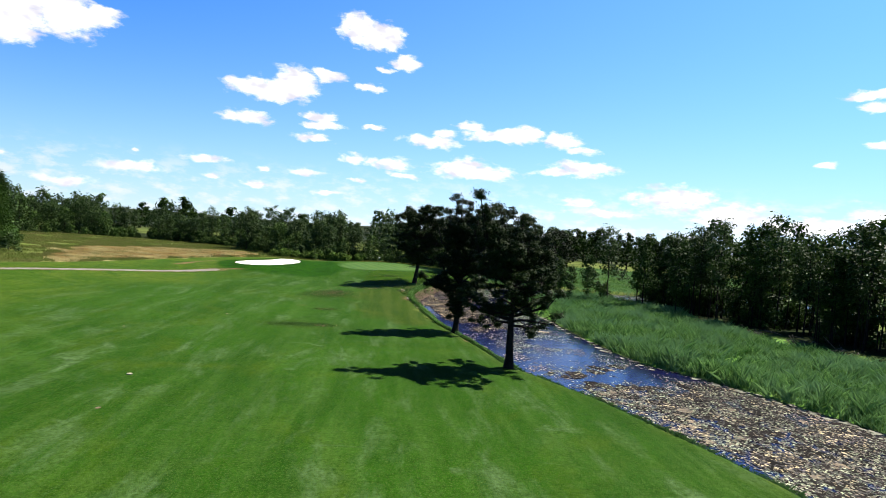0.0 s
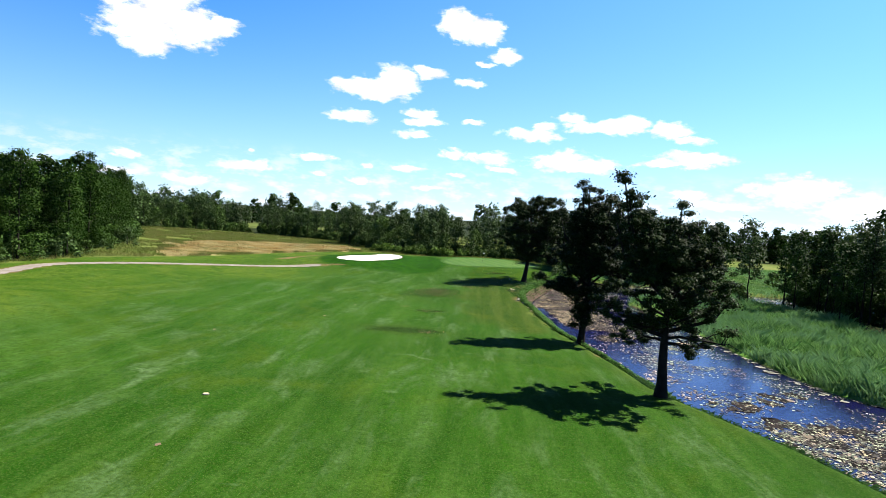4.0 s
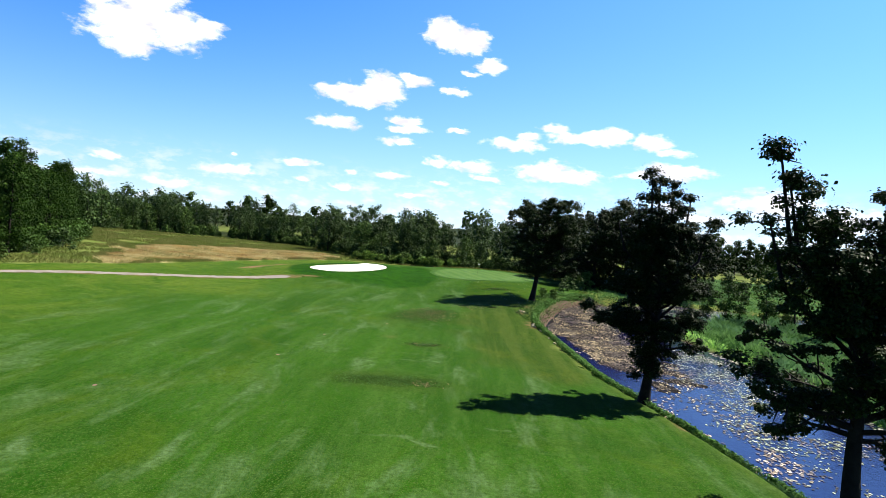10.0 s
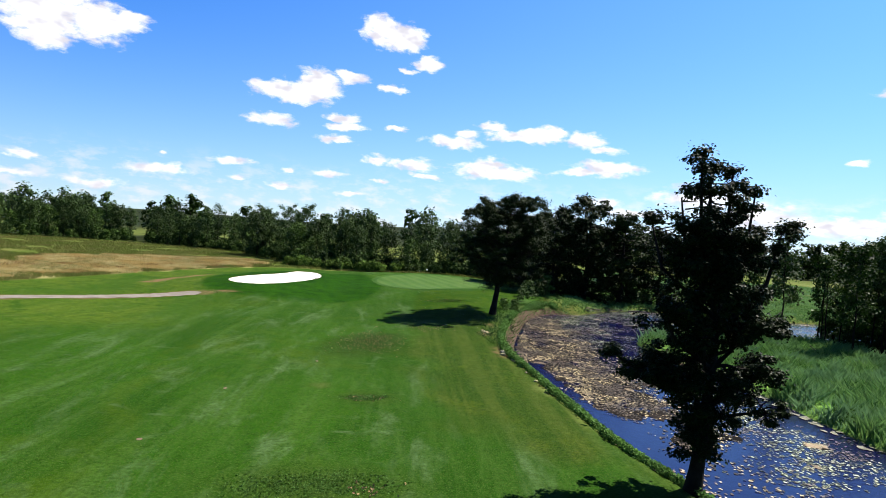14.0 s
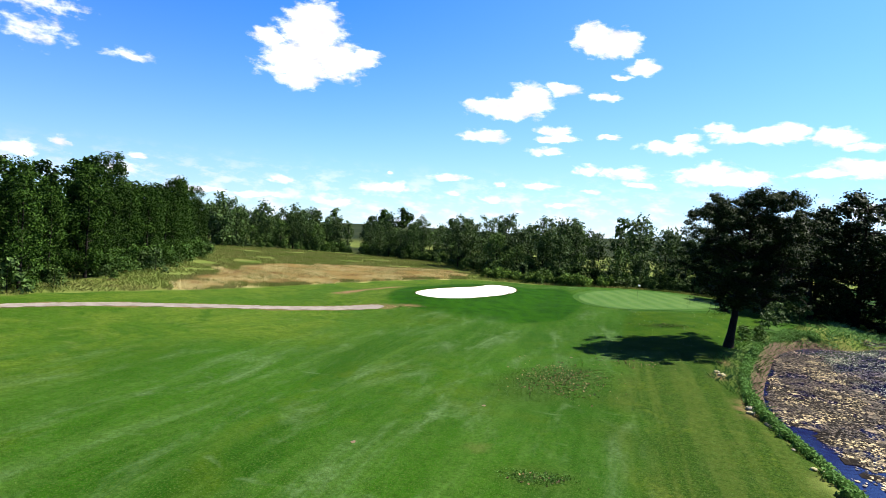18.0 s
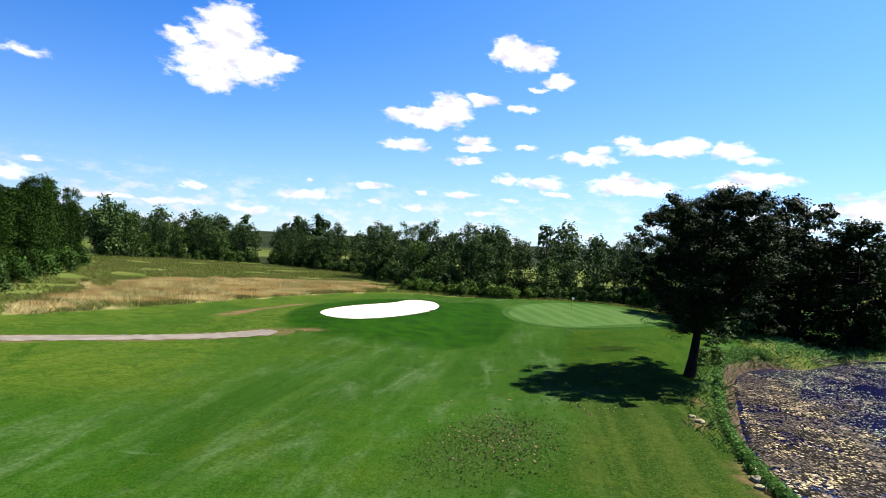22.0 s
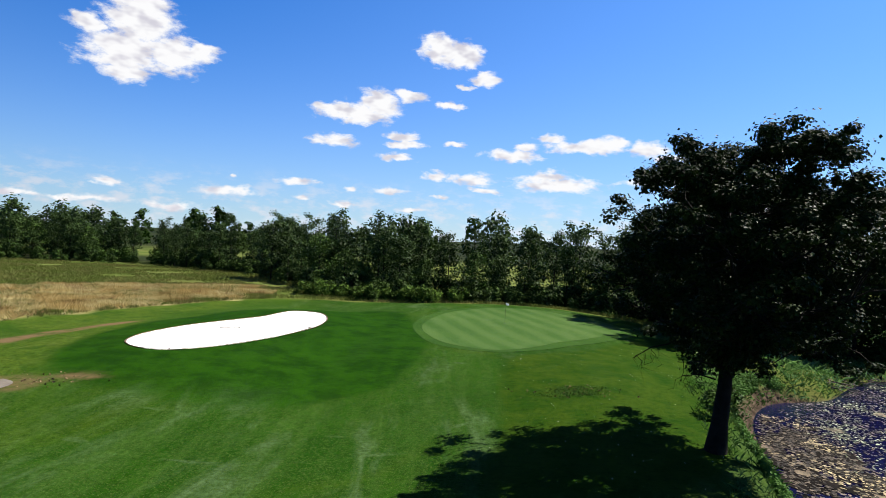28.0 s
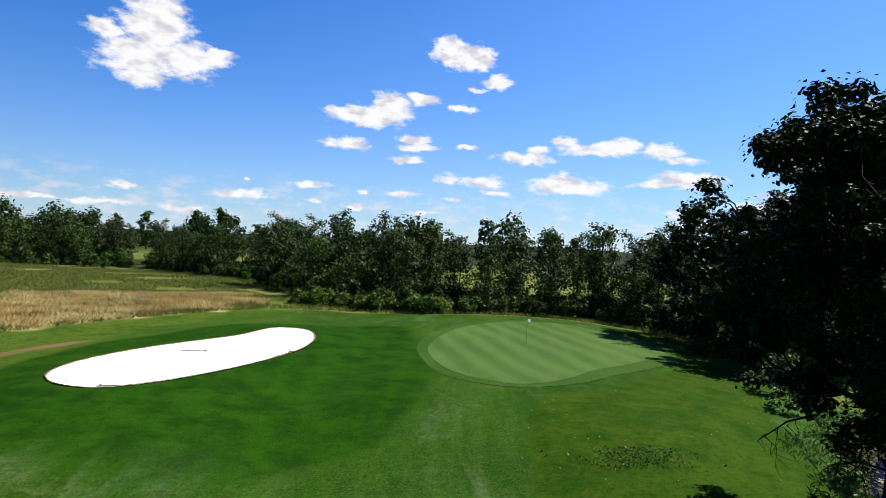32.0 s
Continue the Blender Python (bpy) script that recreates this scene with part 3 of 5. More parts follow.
# cloudy pale bloom and small oval pale patches
fair = mix(gt, times(gt, ramp(gt, noise_of(gt, 0.42, 6, 0.68, (1, 0.28, 1), -6, 0.5), 0.5, 0.72), 0.7), fair, TURF_PALE)
fair = mix(gt, times(gt, ramp(gt, noise_of(gt, 0.3, 6, 0.7, (1, 0.35, 1), 38, 0.4), 0.54, 0.74), 0.5), fair, TURF_PALE)
fair = mix(gt, times(gt, ramp(gt, noise_of(gt, 0.42, 3, 0.55, (0.6, 1.1, 1), 80, 0.6), 0.66, 0.77), 0.6), fair, TURF_PALE)
fair = mix(gt, times(gt, ramp(gt, noise_of(gt, 0.5, 3, 0.55, (0.5, 1.2, 1), 8, 0.6), 0.66, 0.77), 0.6), fair, TURF_PALE)
# rough: yellower, coarser
rough_cover = mix(gt, ramp(gt, noise_of(gt, 0.1, 5, 0.65, None, 0, 1.0), 0.36, 0.64), ROUGH_DARK, ROUGH_LIGHT)
rough_cover = mix(gt, times(gt, ramp(gt, noise_of(gt, 0.16, 5, 0.7, None, 50, 1.5), 0.5, 0.64), 0.7), rough_cover, (0.055, 0.072, 0.006))
rough_cover = mix(gt, times(gt, ramp(gt, noise_of(gt, 0.5, 6, 0.8), 0.52, 0.68), 0.5), rough_cover, (0.055, 0.043, 0.015))
rough_cover = mix(gt, times(gt, ramp(gt, noise_of(gt, 4.0, 6, 0.85), 0.44, 0.56), 0.8), rough_cover, (0.005, 0.0135, 0.001))
rough_cover = mix(gt, times(gt, ramp(gt, noise_of(gt, 6.0, 5, 0.8, None, 30), 0.54, 0.66), 0.6), rough_cover, (0.075, 0.08, 0.026))
rough_cover = mix(gt, times(gt, ramp(gt, noise_of(gt, 1.0, 3, 0.6, (0.8, 0.03, 1), -3, 0.2), 0.45, 0.57), 0.4), rough_cover, (0.056, 0.068, 0.014))
cover = mix(gt, zone(gt, "rough"), fair, rough_cover)
# sunlit yellow-green rough beside the cart path, with darker lush islands
side_cover = mix(gt, ramp(gt, noise_of(gt, 0.09, 5, 0.65, (1, 0.8, 1), 10, 1.0), 0.38, 0.62), (0.026, 0.060, 0.004), (0.060, 0.088, 0.009))
side_cover = mix(gt, times(gt, ramp(gt, noise_of(gt, 0.22, 6, 0.72, None, 70, 1.5), 0.5, 0.62), 0.75), side_cover, (0.013, 0.042, 0.002))
side_cover = mix(gt, times(gt, ramp(gt, noise_of(gt, 0.5, 6, 0.75, None, 25, 1.0), 0.54, 0.68), 0.5), side_cover, (0.085, 0.098, 0.028))
cover = mix(gt, zone(gt, "meadow"), cover, side_cover)
clover = ramp(gt, noise_of(gt, 2.0, 5, 0.75), 0.3, 0.5)
coarse = mix(gt, ramp(gt, noise_of(gt, 6.0, 5, 0.8, None, 12), 0.42, 0.6), (0.006, 0.021, 0.001), (0.034, 0.056, 0.009))
cover = mix(gt, times(gt, zone(gt, "clover"), times(gt, clover, 0.9)), cover, coarse)
cover = mix(gt, times(gt, ramp(gt, noise_of(gt, 2.4, 5, 0.75, None, 40), 0.5, 0.66), 0.22), cover, (0.042, 0.078, 0.014))
cover = mix(gt, times(gt, zone(gt, "track"), 0.5), cover, TURF_STREAK)
cover = mix(gt, times(gt, ramp(gt, noise_of(gt, 1.5, 8, 0.85), 0.42, 0.64), 0.55), cover, (0.0057, 0.0213, 0.0008))
cover = mix(gt, times(gt, ramp(gt, noise_of(gt, 5.5, 6, 0.82), 0.44, 0.62), 0.7), cover, (0.0049, 0.0164, 0.0008))
cover = mix(gt, times(gt, ramp(gt, noise_of(gt, 11.0, 4, 0.85), 0.5, 0.64), 0.72), cover, (0.0492, 0.0861, 0.0164))
# coarser turf round the green
flank_tone = mix(gt, ramp(gt, noise_of(gt, 0.5, 6, 0.75), 0.35, 0.65), (0.009, 0.031, 0.001), (0.025, 0.048, 0.003))
flank_tone = mix(gt, times(gt, ramp(gt, noise_of(gt, 3.5, 6, 0.85), 0.48, 0.64), 0.7), flank_tone, (0.004, 0.016, 0.0006))
cover = mix(gt, times(gt, zone(gt, "flank"), 0.93), cover, flank_tone)
lush_tone = mix(gt, ramp(gt, noise_of(gt, 0.5, 6, 0.75), 0.36, 0.64), (0.0040, 0.021, 0.0006), (0.0105, 0.042, 0.0012))
lush_tone = mix(gt, times(gt, ramp(gt, noise_of(gt, 5.0, 6, 0.85), 0.48, 0.66), 0.6), lush_tone, (0.003, 0.013, 0.0005))
cover = mix(gt, times(gt, zone(gt, "lush"), 0.93), cover, lush_tone)
# wild land, dry field, bank earth, far woods and the painted-dark floor under near trees
wild = mix(gt, ramp(gt, noise_of(gt, 0.06, 6, 0.65), 0.35, 0.65), (0.05, 0.074, 0.012), (0.088, 0.105, 0.028))
wild = mix(gt, times(gt, ramp(gt, noise_of(gt, 0.1, 5, 0.7, None, 40), 0.5, 0.62), 0.7), wild, (0.085, 0.088, 0.024))
cover = mix(gt, zone(gt, "wild"), cover, wild)
cover = mix(gt, zone(gt, "marsh"), cover, mix(gt, ramp(gt, noise_of(gt, 0.4, 6, 0.75), 0.38, 0.62), (0.055, 0.14, 0.018), (0.13, 0.23, 0.05)))
cover = mix(gt, times(gt, zone(gt, "tan"), ramp(gt, noise_of(gt, 0.25, 5, 0.7), 0.25, 0.5)), cover, mix(gt, ramp(gt, noise_of(gt, 0.3, 9, 0.82), 0.4, 0.6), (0.19, 0.165, 0.065), (0.37, 0.31, 0.155)))
cover = mix(gt, times(gt, zone(gt, "worn"), ramp(gt, noise_of(gt, 0.8, 5, 0.7), 0.33, 0.55)), cover, (0.1033, 0.0689, 0.0344))
earth_tone = mix(gt, ramp(gt, noise_of(gt, 1.5, 5), 0.35, 0.65), (0.024, 0.017, 0.011), (0.072, 0.053, 0.036))
cover = mix(gt, zone(gt, "earth"), cover, earth_tone)
# near trees: this tone holds brown litter and the shade beneath them
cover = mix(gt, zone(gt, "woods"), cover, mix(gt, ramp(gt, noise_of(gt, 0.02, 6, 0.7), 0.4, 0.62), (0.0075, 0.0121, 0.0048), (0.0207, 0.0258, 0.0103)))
gt.links.new(cover, gs.inputs["Base Color"])
gs.inputs["Roughness"].default_value, gs.inputs["Specular IOR Level"].default_value = 0.85, 0.012
bump(gt, gs, noise_of(gt, 8.0, 6, 0.75), 0.7, 0.06)

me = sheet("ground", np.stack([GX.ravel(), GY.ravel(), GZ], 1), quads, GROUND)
X, Y = GX.ravel(), GY.ravel()
D_MOWN = line_distance(X, Y, MOWN, True)
D_PATH = line_distance(X, Y, PATH_LINE, False)
D_TAN = line_distance(X, Y, TAN, True)
R = np.hypot(X, Y - 60)
edge = 0.9 * np.sin(X * 0.8 + 2 * np.sin(Y * 0.31)) + 0.6 * np.sin(Y * 1.1 + X * 0.4)


def give(name, values):
    att = me.attributes.new(name, "FLOAT", "POINT")
    att.data.foreach_set("value", np.clip(values, 0, 1).astype(np.float32))


def spot(x, y, a, b, skew=0.0):
    return np.exp(-(((X - x - skew * (Y - y)) / a) ** 2 + ((Y - y) / b) ** 2) ** 2)


side = np.clip(ease(-X, 30, 46) * ease(Y, 30, 60) + 0.8 * ease(-X, 22, 34) * ease(Y, 84, 100), 0, 1)
give("meadow", 0.9 * side)
give("rough", np.maximum.reduce([0.92 * ease(-line_distance(X, Y, ROUGH_RIGHT, True) + 0.9 * edge, -1.2, 2.2),
                                 0.55 * ease(3.5 - D_WATER, 0, 1.5) * ease(12 - X, -8, 4)]))
give("flank", ease(-line_distance(X, Y, FLANK, True) + 0.1 * edge, -0.3, 0.4))
give("lush", ease(-line_distance(X, Y, LUSH, True) + 0.15 * edge, -0.4, 0.6) * (1 - 0.75 * ease(119 - Y, 0, 8)))
give("clover", np.maximum.reduce([spot(-10.2, 64.4, 4.2, 2.2), spot(-9, 76.4, 1.7, 1.2), spot(-10.0, 92.3, 3.2, 5.6, 0.28), spot(-1.2, 118.4, 2.6, 1.8)]))
give("wild", ease(D_MOWN + 0.5 * edge, -0.2, 0.6))
give("tan", ease(-D_TAN + edge - 1.2, -0.5, 2.0))
give("worn", np.maximum.reduce([ease(1.5 - line_distance(X, Y, STRIP, False) + 0.35 * edge, 0, 0.8), 0.7 * ease(1.8 - D_PATH + 0.3 * edge, 0, 0.6), spot(-28.6, 116.6, 1.3, 0.6),
                                0.25 * spot(-11.9, 78.5, 0.6, 0.4), spot(1.3, 91.3, 0.6, 1.8), spot(4.3, 77.5, 0.6, 1.7), spot(0.9, 98.4, 0.5, 1.0), spot(2.0, 102.5, 0.5, 0.9), spot(3.0, 87.0, 0.5, 1.3), spot(6.2, 61.5, 0.5, 1.2), spot(8.3, 54.0, 0.5, 1.4), spot(4.9, 72.5, 0.5, 1.0)]))
give("marsh", ease(X, 17, 22) * ease(Y, -30, -10) * (1 - ease(Y, 122, 128)) * ease(66 - 0.19 * Y - X + 2 * edge, -1, 2))
give("earth", ease(0.4 + 0.9 * ease(Y, 82, 92) * (1 - ease(X, 14, 20)) - D_WATER + 0.2 * edge, 0, 0.4))
# floor under hedge and wood edges: litter, with the trees' shade painted in
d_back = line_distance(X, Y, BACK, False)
shaded_litter = np.maximum(ease(26 - np.abs(d_back - 18), 0, 8) * ease(Y - np.interp(X, BACK[:, 0], BACK[:, 1]), -3, 2), ease(X - (64 - 0.19 * Y), -2, 3) * ease(40 - np.abs(X - (64 - 0.19 * Y)), 0, 12) * (1 - ease(Y, 116, 122)))
shaded_litter = np.maximum(shaded_litter, ease(EDGE_SHADE - np.abs(X - np.interp(Y, EDGE_L[:, 1], EDGE_L[:, 0]) + 12), 0, 4) * ease(Y, 50, 60) * (1 - ease(Y, 196, 205)))
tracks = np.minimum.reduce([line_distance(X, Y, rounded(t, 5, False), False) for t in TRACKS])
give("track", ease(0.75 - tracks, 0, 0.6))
give("woods", np.maximum(ease(R, 250, 420), 0.9 * shaded_litter))
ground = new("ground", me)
tagged(ground, "rolling mown golf turf running out into wild grass and low wooded ridges", "ground", kind="structure")

# ---- water ----
WATER_MAT, tr, sh = material("pond_water")
sh.inputs["Base Color"].default_value = (0.004, 0.004, 0.026, 1)
sh.inputs["Roughness"].default_value, sh.inputs["IOR"].default_value = 0.06, 1.33
sh.inputs["Specular IOR Level"].default_value = 0.42
bump(tr, sh, noise_of(tr, 2.6, 5, 0.65), 0.4, 0.04)
wx, wy = np.arange(-2, 116, 2.0), np.arange(-82, 156, 2.0)
WX, WY = np.meshgrid(wx, wy)
c2 = (np.arange(len(wy) - 1)[:, None] * len(wx) + np.arange(len(wx) - 1)[None, :]).ravel()
wq = np.stack([c2, c2 + 1, c2 + len(wx) + 1, c2 + len(wx)], 1)
mid = (WX.ravel()[c2] + 1.0, WY.ravel()[c2] + 1.0)
wq = wq[line_distance(*mid, WATER, True) < 2.6]
water = new("water", sheet("water", np.stack([WX.ravel(), WY.ravel(), np.full(WX.size, WATER_Z)], 1), wq, WATER_MAT))
tagged(water, "dark still pond water with blue sky reflections", "water", kind="structure")


# ---- laid surfaces: green, collar, bunker, path ----
def patch(name, outline, mat, lift, label, category, step=0.5, dome=0.0):
    """A closed outline filled with a grid and laid on the ground."""
    bm = bmesh.new()
    ring = [bm.verts.new((px, py, 0)) for px, py in outline]
    bm.faces.new(ring)
    bmesh.ops.triangulate(bm, faces=bm.faces[:])
    low, high = outline.min(0), outline.max(0)
    for k, (a, b) in enumerate(zip(low, high)):
        for v in np.arange(a + step, b, step):
            co, no = [0, 0, 0], [0, 0, 0]
            co[k], no[k] = v, 1
            bmesh.ops.bisect_plane(bm, geom=bm.verts[:] + bm.edges[:] + bm.faces[:], plane_co=co, plane_no=no)
    xs, ys = np.array([v.co.x for v in bm.verts]), np.array([v.co.y for v in bm.verts])
    for v, z in zip(bm.verts, lay(xs, ys)[0]):
        v.co.z = z + lift
    for f in bm.faces:
        f.smooth = True
        if f.normal.z < 0:
            f.normal_flip()
    ob = part(name, bm, mat)
    return tagged(ob, label, category, kind="structure")


GREEN_TURF = turf_material("putting_green_turf", (0.026, 0.063, 0.0095), (0.036, 0.076, 0.0135), (0.058, 0.098, 0.025), -40, (0.0574, 0.082, 0.0246), 0.15, 0.12)
COLLAR_TURF = turf_material("apron_turf", (0.017, 0.048, 0.004), (0.025, 0.06, 0.006), (0.036, 0.07, 0.012), -8, (0.04, 0.06, 0.014), 0.2)
patch("apron", COLLAR, COLLAR_TURF, 0.02, "close-mown apron ringing the putting green", "apron", 1.0)
patch("putting_green", GREEN, GREEN_TURF, 0.035, "pale striped putting green on a low mound", "putting green", 1.0)
patch("bunker", BUNKER, SAND, 0.03, "bright white sand bunker with a turf lip", "bunker", 0.6)


def ribbon(name, line, half, mat, lift, label, category, wobble=0.15, taper=0):
    way = np.gradient(line, axis=0)
    way /= np.linalg.norm(way, axis=1)[:, None]
    side_way = np.stack([-way[:, 1], way[:, 0]], 1)
    end = np.minimum(1, np.sqrt((len(line) - 1 - np.arange(len(line))) / taper + 0.03)) if taper else 1.0
    cols = []
    for k, u in enumerate((-1, -0.5, 0, 0.5, 1)):
        w = half * u * end * (1 + wobble * np.sin(np.arange(len(line)) * (1.3 + 0.4 * k)) * (abs(u) > 0.9))
        p = line + side_way * w[:, None]
        z = lay(p[:, 0], p[:, 1])[0] + lift + 0.03 * (1 - u * u)
        cols.append(np.column_stack([p, z]))
    v = np.concatenate(cols)
    n = len(line)
    q = [(k * n + i, k * n + i + 1, (k + 1) * n + i + 1, (k + 1) * n + i) for k in range(4) for i in range(n - 1)]
    ob = new(name, sheet(name, v, np.array(q)[:, ::-1], mat))
    return tagged(ob, label, category, kind="structure")


ribbon("cart_path", rounded(PATH_LINE, 3, False), 1.2, GRAVEL, 0.03, "pale gravel cart path worn into the turf", "path", taper=4)
ribbon("bunker_lip", np.concatenate([BUNKER, BUNKER[:1]]), 0.055, EARTH, 0.045, "thin earthen lip round the sand bunker", "bunker lip", 0.5)


# ---- trees ----
def tube(verts, faces, points, radii, sides=6):
    """Adds a bent tapered tube to the lists."""
    base = len(verts)
    pts = [Vector(p) for p in points]
    for i, (p, r) in enumerate(zip(pts, radii)):
        d = (pts[min(i + 1, len(pts) - 1)] - pts[max(i - 1, 0)]).normalized()
        u = d.orthogonal().normalized()
        w = d.cross(u)
        for k in range(sides):
            a = 2 * math.pi * k / sides
            verts.append(p + r * (math.cos(a) * u + math.sin(a) * w))
    for i in range(len(pts) - 1):
        for k in range(sides):
            a, b = base + i * sides + k, base + i * sides + (k + 1) % sides
            faces.append((a, b, b + sides, a + sides))


def leaves_mesh(name, centres, spread, count, size, mat, rng, squash=0.8):
    """Many small bent leaves scattered round the centres."""
    centres = np.asarray(centres, float)
    pick = rng.integers(0, len(centres), count)
    off = rng.normal(0, 1, (count, 3))
    off *= 1.45 * rng.uniform(0, 1, (count, 1)) ** 0.55 / (np.linalg.norm(off, axis=1)[:, None] + 1e-6)
    p = centres[pick, :3] + off * spread * centres[pick, 3:4] * (1, 1, squash)
    # leaves face outwards and up from their clump
    face = 0.7 * off / (np.linalg.norm(off, axis=1)[:, None] + 1e-6) + (0, 0, 0.55) + rng.normal(0, 0.45, (count, 3))
    a = np.cross(face, rng.normal(0, 1, (count, 3)))
    a /= np.linalg.norm(a, axis=1)[:, None] + 1e-9
    b = np.cross(face, a)
    b /= np.linalg.norm(b, axis=1)[:, None] + 1e-9
    s = size * rng.uniform(0.55, 1.35, (count, 1))
    fold = np.cross(a, b) * s * 0.22
    v = np.stack([p - a * s, p + b * s * 0.7 + fold, p + a * s, p - b * s * 0.7 + fold], 1).reshape(-1, 3)
    f = np.arange(count * 4, dtype=np.int32).reshape(-1, 4)
    f = np.concatenate([f[:, [0, 1, 2]], f[:, [0, 2, 3]]])
    return sheet(name, v, f, mat, False)


def tuft_leaves(name, tips, radius, per, size, mat, rng, keep=1.0):
    """Dense round tufts of leaves at the twig ends, each tuft opaque, with open air between tufts."""
    tips = np.asarray(tips, float)
    tips = tips[rng.uniform(0, 1, len(tips)) < keep]
    pick = np.repeat(np.arange(len(tips)), per)
    n = len(pick)
    off = rng.normal(0, 1, (n, 3))
    off /= np.linalg.norm(off, axis=1)[:, None] + 1e-6
    shape = rng.uniform(0.7, 1.35, (len(tips), 3)) * (1.1, 1.1, 0.72)
    p = tips[pick, :3] + off * shape[pick] * radius * tips[pick, 3:4] * rng.uniform(0.1, 1, (n, 1)) ** 0.5 * np.where(rng.uniform(0, 1, (n, 1)) < 0.16, 1.75, 1.0)
    face = 0.8 * off + (0, 0, 0.6) + rng.normal(0, 0.4, (n, 3))
    a = np.cross(face, rng.normal(0, 1, (n, 3)))
    a /= np.linalg.norm(a, axis=1)[:, None] + 1e-9
    b = np.cross(face, a)
    b /= np.linalg.norm(b, axis=1)[:, None] + 1e-9
    s = size * rng.uniform(0.6, 1.3, (n, 1))
    fold = np.cross(a, b) * s * 0.2
    v = np.stack([p - a * s, p + b * s * 0.75 + fold, p + a * s, p - b * s * 0.75 + fold], 1).reshape(-1, 3)
    f = np.arange(n * 4, dtype=np.int32).reshape(-1, 4)
    return sheet(name, v, np.concatenate([f[:, [0, 1, 2]], f[:, [0, 2, 3]]]), mat, False)


def grow_tree(name, seed, tall, profile, bare, branches, trunk_r, leaf_count, leaf_size, leaf_mat, bark, clump=0.6, lean=(0, 0), limbs_apart=False, up=0.35, twigs=4, sides=6, spires=(), tuft=None):
    """A tree at the origin: tapered trunk, limbs, twigs and a crown of leaf clumps.
    profile(h) is the crown's radius at a share h of the height; bare: share of the trunk below the crown."""
    rng = np.random.default_rng(seed)
    root = new(name)
    tv, tf = [], []
    n = 9
    wob = rng.normal(0, 0.012 * tall, (n, 2)).cumsum(0) * 0.5
    wob -= wob[0]
    spine = [Vector((lean[0] * (i / (n - 1)) + wob[i][0], lean[1] * (i / (n - 1)) + wob[i][1], -0.35 + (tall * 0.97 + 0.35) * i / (n - 1))) for i in range(n)]
    radii = [trunk_r * (1.35 if i == 0 else 1) * (1 - 0.93 * (i / (n - 1)) ** 0.9) + 0.012 for i in range(n)]
    tube(tv, tf, spine, radii, sides + 2)
    tips, limb_sets = [], []

    def on_spine(h):
        f = h * (n - 1)
        i = min(int(f), n - 2)
        return spine[i].lerp(spine[i + 1], f - i)

    def within(a, b):
        """b, drawn in towards a where it would stand out of the crown."""
        h = min(0.97, max(bare, b.z / tall))
        axis_point = on_spine(h)
        reach = math.hypot(b.x - axis_point.x, b.y - axis_point.y)
        over = max(reach - 1.1 * profile(h) - 0.35, (b.z - 1.08 * tall) * 1.5)
        return b if over <= 0 else a.lerp(b, max(0.25, 1 - over / max(0.3, (b - a).length)))

    def branch(start, azimuth, length, rise, r, store):
        lv, lf = store
        pts, cur = [start], start.copy()
        d = Vector((math.cos(azimuth), math.sin(azimuth), rise)).normalized()
        for k in range(4):
            d = (d + Vector(rng.normal(0, 0.16, 3)) + Vector((0, 0, 0.05))).normalized()
            cur = cur + d * length / 4
            pts.append(cur.copy())
        if tuft:
            pts = [within(start, p) for p in pts]
        tube(lv, lf, pts, [r * (1 - 0.8 * k / 4) for k in range(5)], sides)
        tips.append((*pts[-1], 0.9))
        tips.append((*pts[3], 1.0))
        for t in range(twigs):
            f = rng.uniform(0.12 if tuft else 0.3, 1.0) * 4
            i = min(int(f), 3)
            s = pts[i].lerp(pts[i + 1], f - i)
            td = (d + Vector(rng.normal(0, 0.75, 3))).normalized()
            e = s + td * length * rng.uniform(0.2, 0.42)
            if tuft:
                e = within(s, e)
            tube(lv, lf, [s, s.lerp(e, 0.5) + Vector(rng.normal(0, 0.03 * length, 3)), e], [r * 0.4, r * 0.25, r * 0.1], max(3, sides - 2))
            tips.append((*e, rng.uniform(0.6, 1.1)))

    for i in range(branches):
        h = bare + (0.97 - bare) * ((i + rng.uniform(0, 1)) / branches)
        length = max(0.4, profile(h) * rng.uniform(0.65, 1.05))
        if tuft:
            length = min(length, max(0.5, 1.15 * profile(min(0.97, h + 0.15)) + 0.2))
        store = ([], []) if limbs_apart else (tv, tf)
        branch(on_spine(h), i * 2.4 + rng.uniform(-0.5, 0.5), length, up + 0.5 * (h - 0.5) + rng.uniform(-0.2, 0.2), trunk_r * (0.42 - 0.3 * h), store)
        if limbs_apart:
            limb_sets.append(store)
    for sx, sy, h0, length in spires:
        store = ([], []) if limbs_apart else (tv, tf)
        s = on_spine(h0)
        e = s + Vector((sx, sy, length))
        m = s.lerp(e, 0.5) + Vector((sx * 0.3, sy * 0.3, 0))
        tube(store[0], store[1], [s, m, e], [trunk_r * 0.4, trunk_r * 0.25, 0.03], sides)
        for k in range(26):
            q = s.lerp(e, rng.uniform(0.1, 1))
            o = q + Vector((rng.normal(0, 0.5), rng.normal(0, 0.5), rng.uniform(-0.1, 0.5)))
            tube(store[0], store[1], [q, o], [0.04, 0.012], 3)
            tips.append((*o, 1.05))
        tips.append((*e, 1.0))
        if limbs_apart:
            limb_sets.append(store)

    def made(label, v, f, mat):
        q = sheet(label, [tuple(p) for p in v], f, mat)
        ob = new(label, q)
        ob.parent = root
        return ob

    made("trunk", tv, tf, bark)
